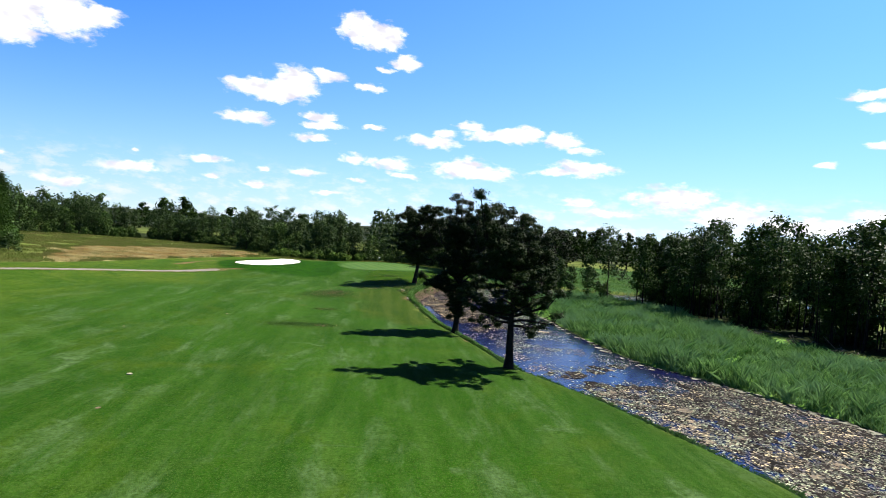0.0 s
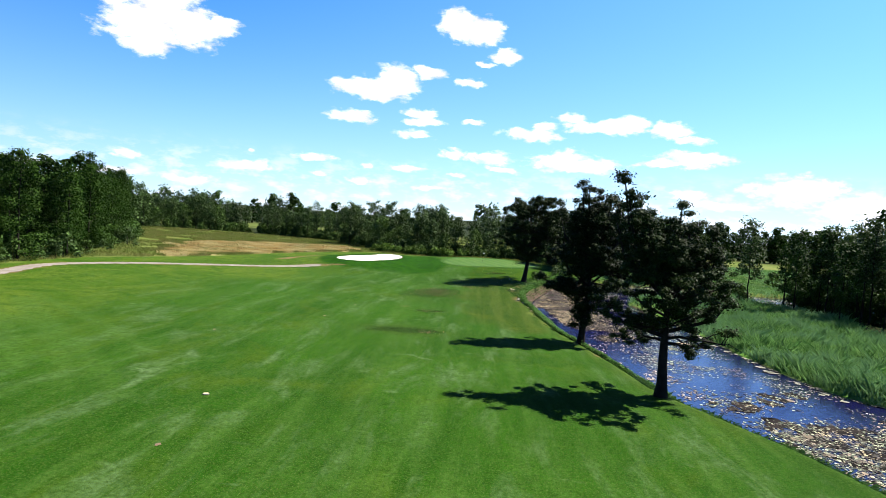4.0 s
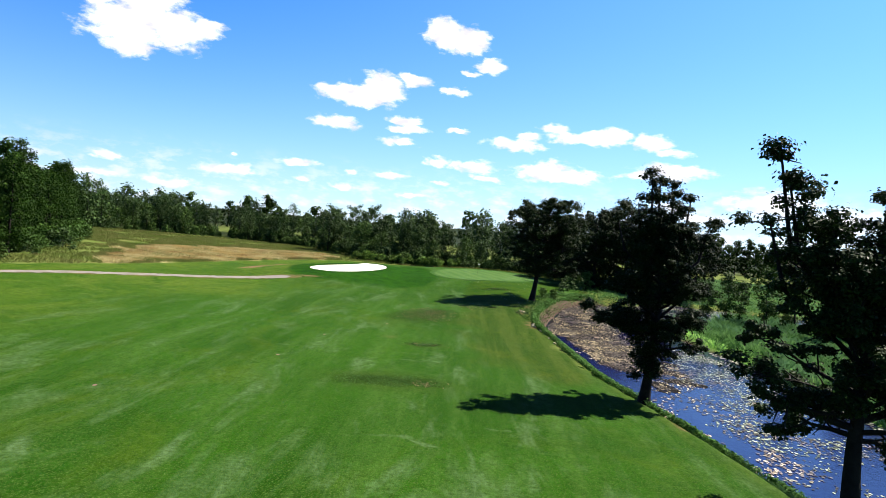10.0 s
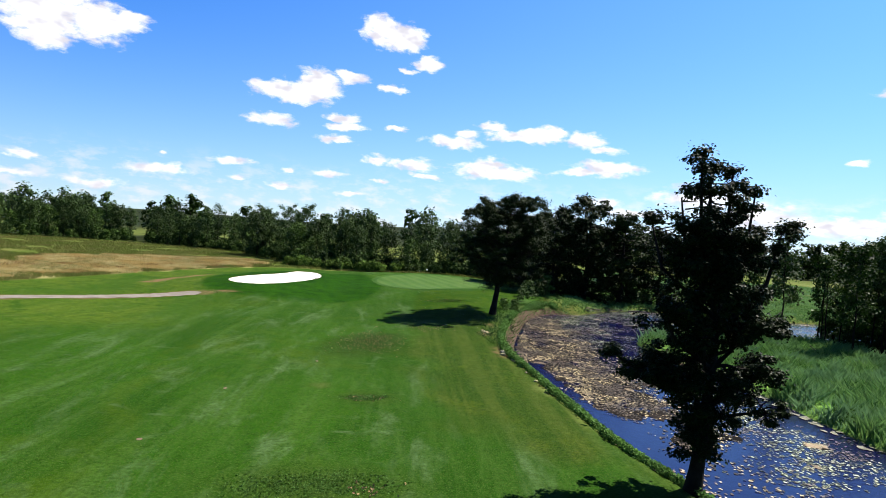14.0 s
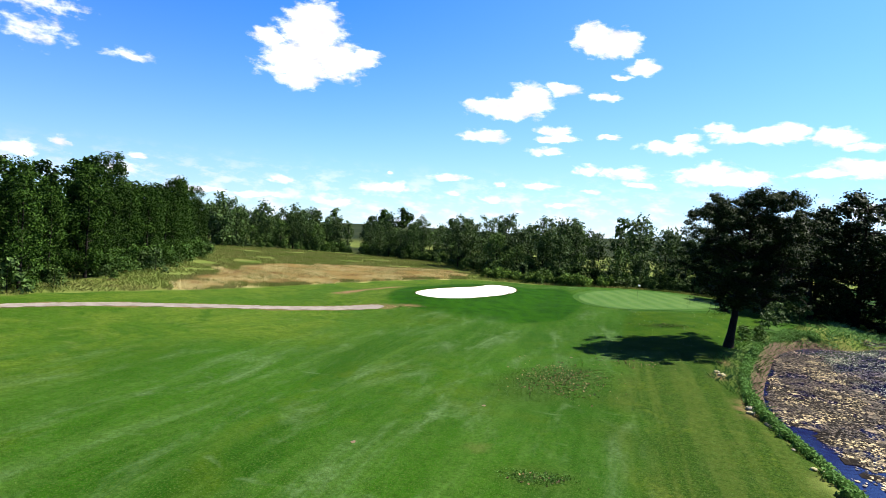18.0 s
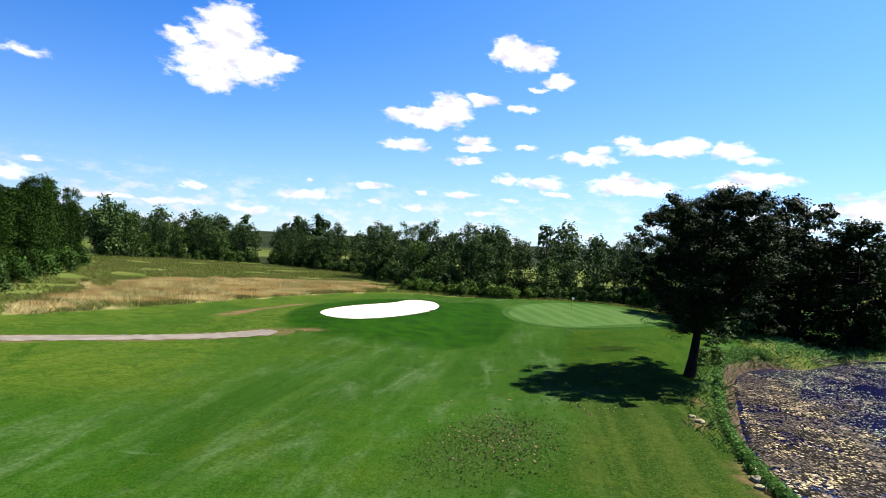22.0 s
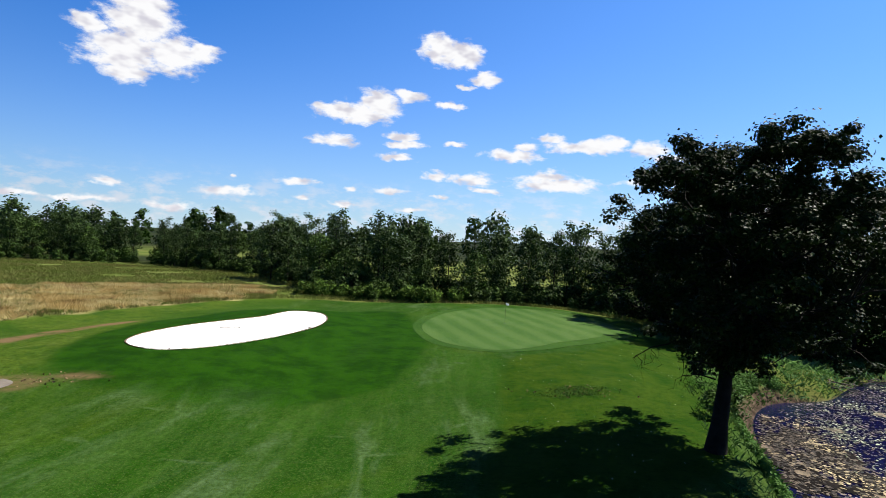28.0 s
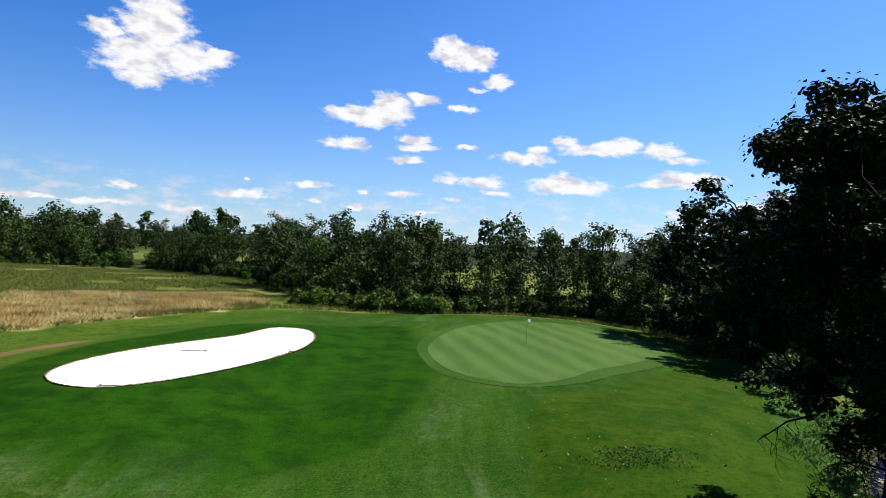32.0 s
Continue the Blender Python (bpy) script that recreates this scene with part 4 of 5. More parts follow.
    for v, f in limb_sets:
        made("limb", v, f, bark)
    if tuft:
        crown_mesh = tuft_leaves("crown", tips, clump, max(20, int(leaf_count / (len(tips) * tuft))), leaf_size, leaf_mat, rng, tuft)
    else:
        crown_mesh = leaves_mesh("crown", tips, clump, leaf_count, leaf_size, leaf_mat, rng)
    crown = new("crown", crown_mesh)
    crown.parent = root
    return root


def place(ob, x, y, size=1.0, turn=0.0, sink=0.05):
    ob.matrix_world = Matrix.Translation((x, y, height(x, y) - sink)) @ Euler((0, 0, turn)).to_matrix().to_4x4() @ Matrix.Scale(size, 4)
    return ob


def again(ob, x, y, size, turn):
    m = Matrix.Translation((x, y, height(x, y) - 0.05)) @ Euler((0, 0, turn)).to_matrix().to_4x4()
    c = copy_thing(ob, m)
    c.scale = (size, size, size * (0.9 + 0.2 * random.random()))
    return c


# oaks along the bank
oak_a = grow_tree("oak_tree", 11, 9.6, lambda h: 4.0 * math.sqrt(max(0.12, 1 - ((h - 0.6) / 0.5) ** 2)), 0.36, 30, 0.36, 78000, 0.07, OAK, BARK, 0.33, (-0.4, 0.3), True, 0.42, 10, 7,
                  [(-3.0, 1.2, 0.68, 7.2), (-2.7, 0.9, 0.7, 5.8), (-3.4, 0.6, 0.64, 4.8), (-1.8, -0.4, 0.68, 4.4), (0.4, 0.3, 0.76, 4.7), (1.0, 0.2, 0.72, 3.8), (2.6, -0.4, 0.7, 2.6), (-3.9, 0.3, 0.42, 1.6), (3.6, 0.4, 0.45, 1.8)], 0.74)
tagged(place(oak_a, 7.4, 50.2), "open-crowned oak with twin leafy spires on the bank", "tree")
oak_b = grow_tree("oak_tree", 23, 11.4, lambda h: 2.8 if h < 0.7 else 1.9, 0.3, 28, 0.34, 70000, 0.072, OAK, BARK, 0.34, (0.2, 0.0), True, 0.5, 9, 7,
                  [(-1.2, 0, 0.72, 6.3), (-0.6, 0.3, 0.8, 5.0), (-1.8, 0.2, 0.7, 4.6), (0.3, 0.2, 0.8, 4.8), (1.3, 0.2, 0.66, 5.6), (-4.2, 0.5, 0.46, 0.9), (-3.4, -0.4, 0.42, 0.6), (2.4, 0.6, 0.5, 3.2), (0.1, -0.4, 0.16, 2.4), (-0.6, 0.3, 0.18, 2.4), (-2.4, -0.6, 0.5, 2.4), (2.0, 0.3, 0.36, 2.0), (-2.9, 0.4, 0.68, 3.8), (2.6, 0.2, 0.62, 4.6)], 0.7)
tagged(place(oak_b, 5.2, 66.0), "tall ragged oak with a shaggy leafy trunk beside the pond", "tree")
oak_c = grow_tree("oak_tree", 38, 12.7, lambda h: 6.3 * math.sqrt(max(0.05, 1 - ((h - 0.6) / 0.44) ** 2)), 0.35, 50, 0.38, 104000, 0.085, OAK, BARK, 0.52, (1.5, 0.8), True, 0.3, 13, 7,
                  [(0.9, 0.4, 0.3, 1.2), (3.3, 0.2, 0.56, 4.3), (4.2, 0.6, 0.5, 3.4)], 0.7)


def dead_branch(tree, start, reach, drop, seed, r=0.05):
    """A bare forked branch hanging from the crown, as a part of the tree."""
    rg = np.random.default_rng(seed)
    v, f = [], []
    a = Vector(start)
    b = a + Vector(reach)
    tube(v, f, [a, a.lerp(b, 0.5) + Vector((0, 0, 0.15)), b], [r, r * 0.7, r * 0.3], 5)
    for k in range(9):
        s0 = a.lerp(b, rg.uniform(0.25, 1.0)) + Vector((0, 0, 0.06))
        e = s0 + Vector((rg.normal(0, 0.3), rg.normal(0, 0.3), -drop * rg.uniform(0.4, 1.0)))
        m = s0.lerp(e, 0.5) + Vector((rg.normal(0, 0.12), rg.normal(0, 0.12), 0.1))
        tube(v, f, [s0, m, e], [r * 0.35, r * 0.24, r * 0.1], 4)
        for j in range(3):
            q = m.lerp(e, rg.uniform(0, 1))
            tube(v, f, [q, q + Vector((rg.normal(0, 0.22), rg.normal(0, 0.22), -0.3 * rg.uniform(0.2, 1)))], [r * 0.16, r * 0.06], 3)
    ob = new("dead_branch", sheet("dead_branch", [tuple(p) for p in v], f, BARK))
    ob.parent = tree
    ob["label"] = "bare dead hanging branch"


dead_branch(oak_c, (0.2, 0.1, 3.6), (-2.2, -0.9, 0.3), 1.1, 7)
dead_branch(oak_c, (-0.1, 0.1, 3.1), (-1.5, -0.2, 0.1), 0.8, 8, 0.04)
dead_branch(oak_c, (-2.4, -0.6, 4.6), (-1.6, -0.5, -0.6), 0.7, 9, 0.035)
tagged(place(oak_c, 3.3, 110.4), "broad round-headed oak near the putting green", "tree")
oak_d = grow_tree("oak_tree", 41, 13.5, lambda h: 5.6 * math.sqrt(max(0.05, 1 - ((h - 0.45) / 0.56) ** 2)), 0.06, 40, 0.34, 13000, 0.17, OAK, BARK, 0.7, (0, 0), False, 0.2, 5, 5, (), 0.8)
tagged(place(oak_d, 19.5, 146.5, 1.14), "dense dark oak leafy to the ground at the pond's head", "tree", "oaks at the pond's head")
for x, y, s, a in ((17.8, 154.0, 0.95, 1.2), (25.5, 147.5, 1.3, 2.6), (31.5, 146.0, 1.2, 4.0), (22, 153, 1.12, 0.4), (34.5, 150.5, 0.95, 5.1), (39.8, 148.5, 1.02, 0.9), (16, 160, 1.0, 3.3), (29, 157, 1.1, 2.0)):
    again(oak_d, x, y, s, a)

# woods
round_crown = lambda r, mid, half: lambda h: r * math.sqrt(max(0.06, 1 - ((h - mid) / half) ** 2))
kinds = [
    grow_tree("poplar_tree", 51, 15.5, round_crown(2.7, 0.4, 0.6), 0.04, 24, 0.2, 5600, 0.145, POPLAR, BARK, 0.83, up=0.5, twigs=3, sides=3),
    grow_tree("poplar_tree", 52, 13.5, round_crown(3.0, 0.42, 0.58), 0.03, 24, 0.2, 5600, 0.145, POPLAR, BARK, 0.86, up=0.4, twigs=3, sides=3),
    grow_tree("poplar_tree", 53, 14.5, round_crown(2.9, 0.42, 0.58), 0.04, 18, 0.2, 1500, 0.33, POPLAR, BARK, 0.97, up=0.45, twigs=2, sides=3),
]
for k in kinds:
    tagged(k, "dense green poplar leafy down to the long grass", "tree", "poplars of the wood")
place(kinds[0], -66, 90)
place(kinds[1], -67, 101)
place(kinds[2], -78, 97)
rng = np.random.default_rng(5)
for row, (off, gap) in enumerate(((1.5, 3.4), (5.5, 3.8), (10, 4.6), (16, 5.5))):
    run = 0.0
    for i in range(len(EDGE_L) - 1):
        a, b = EDGE_L[i], EDGE_L[i + 1]
        seg = np.linalg.norm(b - a)
        nrm = np.array([-(b - a)[1], (b - a)[0]]) / seg
        run += seg
        if run > gap:
            run = 0.0
            p = b + nrm * (off + rng.uniform(-1, 1.5))
            again(kinds[rng.integers(2)] if row == 0 else kinds[2], p[0], p[1], rng.uniform(0.68, 1.12) * (0.9 if p[1] < 114 else 1.0), rng.uniform(0, 6.28))
again(kinds[0], -83.5, 129.0, 1.16, 2.0)

thin_kinds = [
    grow_tree("ash_tree", 61, 14.0, lambda h: 2.3 * math.sqrt(max(0.08, 1 - ((h - 0.68) / 0.36) ** 2)), 0.34, 15, 0.13, 1500, 0.19, WILLOW, BARK, 0.90, up=0.7, twigs=3, sides=3),
    grow_tree("ash_tree", 62, 12.5, lambda h: 2.0 * math.sqrt(max(0.08, 1 - ((h - 0.65) / 0.4) ** 2)), 0.28, 16, 0.12, 1700, 0.2, ASH, BARK, 0.83, up=0.65, twigs=3, sides=3),
    grow_tree("ash_tree", 63, 11.0, lambda h: 1.9 * math.sqrt(max(0.08, 1 - ((h - 0.6) / 0.42) ** 2)), 0.2, 16, 0.1, 1700, 0.2, ASH, BARK, 0.83, up=0.6, twigs=3, sides=3),
    grow_tree("ash_tree", 64, 13.0, lambda h: 2.2 * math.sqrt(max(0.08, 1 - ((h - 0.62) / 0.42) ** 2)), 0.24, 12, 0.12, 750, 0.3, ASH, BARK, 0.97, up=0.6, twigs=1, sides=3),
]
for k in thin_kinds:
    tagged(k, "slender bare-stemmed ash with an airy crown in the swampy wood", "tree", "thin trees past the pond")
place(thin_kinds[0], 39.2, 112)
place(thin_kinds[1], 43, 105)
place(thin_kinds[2], 45, 97)
place(thin_kinds[3], 58, 92)
for i in range(185):
    f = rng.uniform(0, 1)
    y = 20 + 98 * f
    if y > 90 and i % 3 == 1:
        continue
    x0 = 65 - 20 * ((y - 20) / 98) ** 1.1
    x = x0 + abs(rng.normal(0, 7)) + (0 if i % 3 else 16)
    again(thin_kinds[3 if x - x0 > 9 else rng.integers(3)], x, y + rng.uniform(-2, 2), rng.uniform(0.85, 1.22), rng.uniform(0, 6.28))
for x, y, s in ((27.5, 112.5, 0.55), (30.5, 113.5, 0.7), (33, 114.5, 0.62), (36, 113, 0.8)):
    again(thin_kinds[2], x, y, s, rng.uniform(0, 6.28))

line_kinds = [
    grow_tree("willow_tree", 71, 11.0, lambda h: 3.4 * math.sqrt(max(0.08, 1 - ((h - 0.55) / 0.46) ** 2)), 0.12, 16, 0.18, 1700, 0.23, WILLOW, BARK, 0.98, up=0.6, twigs=2, sides=3),
    grow_tree("willow_tree", 72, 9.0, lambda h: 3.0 * math.sqrt(max(0.08, 1 - ((h - 0.5) / 0.52) ** 2)), 0.08, 15, 0.16, 1700, 0.23, SHRUB, BARK, 0.98, up=0.5, twigs=2, sides=3),
    grow_tree("willow_tree", 73, 13.0, lambda h: 3.0 * math.sqrt(max(0.08, 1 - ((h - 0.62) / 0.4) ** 2)), 0.2, 16, 0.16, 1700, 0.2, WILLOW, BARK, 0.9, up=0.8, twigs=2, sides=3),
    grow_tree("willow_tree", 74, 11.5, lambda h: 3.3 * math.sqrt(max(0.08, 1 - ((h - 0.55) / 0.46) ** 2)), 0.12, 11, 0.18, 1000, 0.32, WILLOW, BARK, 1.2, up=0.6, twigs=1, sides=3),
]
for k in line_kinds:
    tagged(k, "mid-green wild willow in the hedge behind the field", "tree", "trees of the back hedge")
place(line_kinds[0], -45, 199)
place(line_kinds[1], -33, 188)
place(line_kinds[2], -22, 184)
place(line_kinds[3], -30, 214)
for off, gap, top in ((0.5, 3.2, 0.85), (6, 3.2, 0.95), (14, 5.0, 1.05), (28, 7, 1.15), (48, 9, 1.2)):
    run = 0.0
    for i in range(len(BACK) - 1):
        a, b = BACK[i], BACK[i + 1]
        seg = np.linalg.norm(b - a)
        nrm = np.array([-(b - a)[1], (b - a)[0]]) / seg
        run += seg
        if run > gap:
            run = 0.0
            p = b + nrm * (off + rng.uniform(-2, 3))
            if -14 < p[0] < -6 and off > 7:
                continue
            again(line_kinds[3 if off > 10 else rng.integers(3)], p[0], p[1], top * rng.uniform(0.65, 1.1), rng.uniform(0, 6.28))
for x, y, s in ((-21.5, 268, 1.25), (-45, 205, 1.1), (-59, 318, 1.3), (-14, 262, 0.95), (-79, 229, 0.8), (-84, 233, 0.85), (-74, 225, 0.75), (14, 178, 1.0), (9, 176, 0.95)):
    again(line_kinds[2], x, y, s, rng.uniform(0, 6.28))
for i in range(34):
    again(line_kinds[3], rng.uniform(-165, -116), rng.uniform(204, 262), rng.uniform(0.85, 1.3), rng.uniform(0, 6.28))
# far woods: past the marsh, and beyond the hedge
far_kind = grow_tree("distant_tree", 77, 15.0, round_crown(4.4, 0.4, 0.62), 0.02, 12, 0.25, 480, 0.68, POPLAR, BARK, 1.52, up=0.4, twigs=1, sides=3)
tagged(place(far_kind, 160, 352), "dark full-crowned tree in the distant wood", "tree", "trees of the distant woods")
for i in range(85):
    x = 85 + 2.9 * i + rng.uniform(-2, 2)
    again(far_kind, x, 348 - 0.25 * (x - 170) + rng.uniform(-6, 22), rng.uniform(0.85, 1.35), rng.uniform(0, 6.28))
for i in range(75):
    x = rng.uniform(-420, 120)
    again(far_kind, x, rng.uniform(290, 470) - 0.2 * abs(x), rng.uniform(0.7, 1.15), rng.uniform(0, 6.28))


# ---- undergrowth ----
def blades(name, pts, tall, wide, mat, rng, label, category, lean=0.35, clumps=0.0):
    """Thousands of single grass blades as one joined thing."""
    n = len(pts)
    x, y, z = np.asarray(pts).T
    a = rng.uniform(0, 2 * math.pi, n)
    h = tall * rng.uniform(0.55, 1.25, n) * (1 + clumps * (wave(x, y, 0.9) + 0.7 * wave(x + 3, y, 2.1)))
    w = wide * rng.uniform(0.6, 1.4, n)
    tilt = rng.normal(0, lean, (n, 2)) * h[:, None]
    side_x, side_y = np.cos(a) * w, np.sin(a) * w
    base = np.stack([x, y, z - 0.08], 1)
    waist = np.stack([x + tilt[:, 0] * 0.35, y + tilt[:, 1] * 0.35, z + h * 0.5], 1)
    off = np.stack([side_x, side_y, np.zeros(n)], 1)
    tip = np.stack([x + tilt[:, 0], y + tilt[:, 1], z + h], 1)
    v = np.stack([base, waist + off, tip, waist - off], 1).reshape(-1, 3)
    f = np.arange(n * 4, dtype=np.int32).reshape(-1, 4)
    f = np.concatenate([f[:, [0, 1, 2]], f[:, [0, 2, 3]]])
    ob = new(name, sheet(name, v, f, mat, False))
    return tagged(ob, label, category, kind="stuff")


def scatter(count, low, high, rng, keep):
    """Points in a box that keep() accepts, with their heights."""
    x, y = rng.uniform(low[0], high[0], count), rng.uniform(low[1], high[1], count)
    ok = keep(x, y)
    x, y = x[ok], y[ok]
    return np.stack([x, y, lay(x, y)[0]], 1)


def wave(x, y, s):
    return np.sin(x * s + 1.7 * np.sin(y * s * 0.7)) * np.sin(y * s * 1.1 + 1.3 * np.sin(x * s * 0.6))


rng = np.random.default_rng(17)
d_of = lambda x, y, line: line_distance(x, y, line, True)
blades("marsh_grass", scatter(250000, (18, 6), (64, 124), rng, lambda x, y: (d_of(x, y, WATER) > 0.25) & (d_of(x, y, WATER) < 24) & ((y < 86) | (d_of(x, y, WATER) > 3) | (rng.uniform(0, 1, len(x)) < 0.15)) & (x < 64 - 0.17 * y + 3 * wave(x, y, 0.3)) & (wave(x, y, 0.5) > -0.75)),
       0.85, 0.034, REED, rng, "tall bright green marsh grass on the wet far bank", "marsh grass", 0.45, 0.5)
blades("bank_reeds", scatter(240000, (0, 20), (32, 134), rng, lambda x, y: (d_of(x, y, WATER) > 0.05) & ((y < 60) | (rng.uniform(0, 1, len(x)) < 0.22)) & (d_of(x, y, WATER) < 1.1 + 0.7 * wave(x, y, 0.45) + 0.5 * ease(y, 55, 66) + 1.6 * ease(y, 88, 100)) & (x < 8 + 0.0 * y + np.where(y < 66, 10, 2) + np.where(y > 104, 12, 0))),
       0.24, 0.022, BANK_GRASS, rng, "leafy green reeds and weeds fringing the mown bank", "reeds", 1.0)
blades("pond_head_reeds", scatter(105000, (14, 128), (150, 250), rng, lambda x, y: (d_of(x, y, WATER) > 0.2) & (d_of(x, y, MOWN) > 2) & (x > 20 + 0.3 * (y - 140)) & (wave(x, y, 0.35) > -0.45)),
       0.6, 0.06, REED, rng, "rank green reeds at the head of the pond", "reeds", 0.8)
blades("dry_grass", scatter(150000, (-82, 110), (-33, 202), rng, lambda x, y: (d_of(x, y, TAN) + 3.0 * wave(x, y, 0.32) + 1.5 * wave(x, y, 0.9) < -2.2) & (d_of(x, y, MOWN) > 0.3)),
       0.46, 0.024, TAN_GRASS, rng, "tall bleached tan grass in the wild field", "dry grass", 0.6)
blades("russet_grass", scatter(60000, (-82, 110), (-33, 202), rng, lambda x, y: (d_of(x, y, TAN) < -1.5) & (wave(x + 7, y, 0.28) * wave(x, y + 3, 0.75) > 0.22)),
       0.6, 0.02, RUSSET, rng, "reddish-brown seeding grass in the wild field", "dry grass", 0.4)
blades("field_grass", scatter(95000, (-82, 110), (-33, 202), rng, lambda x, y: (d_of(x, y, TAN) < 0.5) & (d_of(x, y, MOWN) > 0.2) & (wave(x, y, 0.32) + 0.5 * wave(x, y, 0.9) > -0.1)),
       0.46, 0.024, WILD_GRASS, rng, "olive green grass between the dry stalks", "wild grass", 0.5)
blades("wild_grass", scatter(220000, (-125, 66), (16, 222), rng, lambda x, y: (d_of(x, y, MOWN) > 0.1) & (d_of(x, y, TAN) > -4 * np.abs(wave(x, y, 0.3))) & (x > -64 - 0.62 * (y - 75)) & (x + 0.45 * y < 92) & (y < 230 - 0.0 * x) & (d_of(x, y, WATER) > 2) & (wave(x, y, 0.23) > -0.65)),
       0.42, 0.03, WILD_GRASS, rng, "uncut green and yellow wild grass round the mown turf", "wild grass", 0.7)

def weeds(name, pts, lift, count, size, mat, label, category):
    """Low broad-leaved plants joined into one thing: leaves round stems that stand on the points."""
    c = np.concatenate([pts + (0, 0, lift * k) for k in (0.3, 0.8)])
    c = np.concatenate([c, np.full((len(c), 1), 1.0)], 1)
    ob = new(name, leaves_mesh(name, c, 0.16, count, size, mat, rng))
    return tagged(ob, label, category, kind="stuff")


weeds("bank_weeds", scatter(100000, (-1, 52), (16, 136), rng, lambda x, y: (d_of(x, y, WATER) > 0.1 + 0.9 * ease(y, 82, 92)) & (d_of(x, y, WATER) < 0.75 + 0.5 * wave(x, y, 0.5) + 0.75 * ease(y, 55, 66) + 1.7 * ease(y, 84, 98)) & (d_of(x, y, MOWN) > -0.2) & (wave(x, y, 1.1) > -0.7)),
      0.34, 42000, 0.078, WEED, "dense bluish-green broad-leaved weeds on the bank", "bank weeds")
weeds("marsh_weeds", scatter(30000, (18, 30), (58, 124), rng, lambda x, y: (d_of(x, y, WATER) > 0.8) & (d_of(x, y, WATER) < 22) & (x < 62 - 0.17 * y) & (wave(x, y, 0.4) > 0.1)),
      0.6, 15000, 0.13, WEED, "leafy pale green weeds among the marsh grass", "marsh weeds")
weeds("pond_head_weeds", scatter(60000, (11, 126), (80, 190), rng, lambda x, y: (d_of(x, y, WATER) > 0.3) & (d_of(x, y, MOWN) > 0.6) & (wave(x, y, 0.45) > -0.5)),
      0.5, 36000, 0.12, WEED, "rank leafy weeds at the head of the pond", "pond weeds")

bushes = []
for seed, tall, wide, mat in ((81, 2.2, 1.5, SHRUB), (82, 1.6, 1.3, SHRUB), (83, 2.8, 1.6, WILLOW), (84, 1.5, 1.5, BRIAR)):
    b = grow_tree("bush", seed, tall, lambda h, w=wide: w * math.sqrt(max(0.1, 1 - (h - 0.3) ** 2 / 0.55)), 0.03, 7, 0.05, 380, 0.185, mat, BARK, 0.52, up=0.6, twigs=1, sides=3)
    bushes.append(tagged(b, "rounded leafy wild bush in the long grass", "bush", "bushes of the wild edge"))
place(bushes[0], -20, 176.5)
place(bushes[1], -14, 174.5)
place(bushes[2], -27, 178)
place(bushes[3], -16, 173.4)
for i in range(34):
    x = rng.uniform(-33, -1)
    again(bushes[3], x, 173.6 + 0.012 * (x + 14) ** 2 + rng.uniform(-1.2, 3.0), rng.uniform(0.55, 1.15), rng.uniform(0, 6.28))
for i in range(len(BACK) - 1):
    for k in range(3):
        p = BACK[i] + rng.normal(0, 2.6, 2) + (1.0, -2.0)
        if d_of(np.array([p[0]]), np.array([p[1]]), MOWN)[0] > 1.5:
            again(bushes[rng.integers(3)], p[0], p[1], rng.uniform(0.6, 1.35), rng.uniform(0, 6.28))
for x, y, s in ((44, 165, 1.5), (48, 168, 1.3), (40, 160, 1.1), (58, 172, 1.4), (66, 160, 1.5), (70, 178, 1.2), (80, 170, 1.3), (54, 150, 0.8), (36, 146, 0.9), (33, 143, 0.8), (12.5, 135, 0.9), (14.5, 139, 1.0), (17, 141.5, 1.2), (11, 130.5, 0.7),
                (5.5, 116, 0.6), (7.5, 118.5, 0.55), (88, 190, 1.6), (100, 205, 1.5), (76, 200, 1.4), (112, 195, 1.6), (95, 178, 1.2), (64, 190, 1.3), (120, 215, 1.5), (62, 182, 1.0)):
    again(bushes[rng.integers(3)], x, y, s, rng.uniform(0, 6.28))
thicket = grow_tree("thicket_bush", 85, 3.0, lambda h: 2.0 * math.sqrt(max(0.1, 1 - (h - 0.3) ** 2 / 0.55)), 0.02, 9, 0.05, 420, 0.22, ASH, BARK, 0.6, up=0.6, twigs=2, sides=3)
tagged(place(thicket, 62, 70), "dark shaded thicket bush under taller trees", "bush", "thicket under the woods")
for i in range(120):
    y = rng.uniform(22, 119)
    again(thicket, 69 - 0.19 * y + abs(rng.normal(0, 9)), y, rng.uniform(0.7, 1.4), rng.uniform(0, 6.28))
for i in range(70):
    p = EDGE_L[rng.integers(len(EDGE_L))] + (rng.uniform(-2.5, 0.8), rng.uniform(-3, 3))
    again(thicket, p[0], p[1], rng.uniform(0.6, 1.1), rng.uniform(0, 6.28))
for i in range(110):
    k = rng.integers(len(BACK) - 1)
    p = BACK[k] + (BACK[k + 1] - BACK[k]) * rng.uniform(0, 1) + rng.normal(0, 1.6, 2) + (0.6, 1.5)
    if d_of(np.array([p[0]]), np.array([p[1]]), MOWN)[0] > 2.5:
        again(thicket, p[0], p[1], rng.uniform(0.6, 1.15), rng.uniform(0, 6.28))
stem = grow_tree("bare_stem", 86, 9.5, lambda h: 0.9 * (1.1 - h), 0.4, 7, 0.085, 90, 0.12, ASH, BARK, 0.5, up=1.1, twigs=2, sides=3, lean=(0.3, 0.2))
tagged(place(stem, 47, 96), "thin nearly bare dark stem in the swampy wood", "tree", "bare stems of the swampy wood")
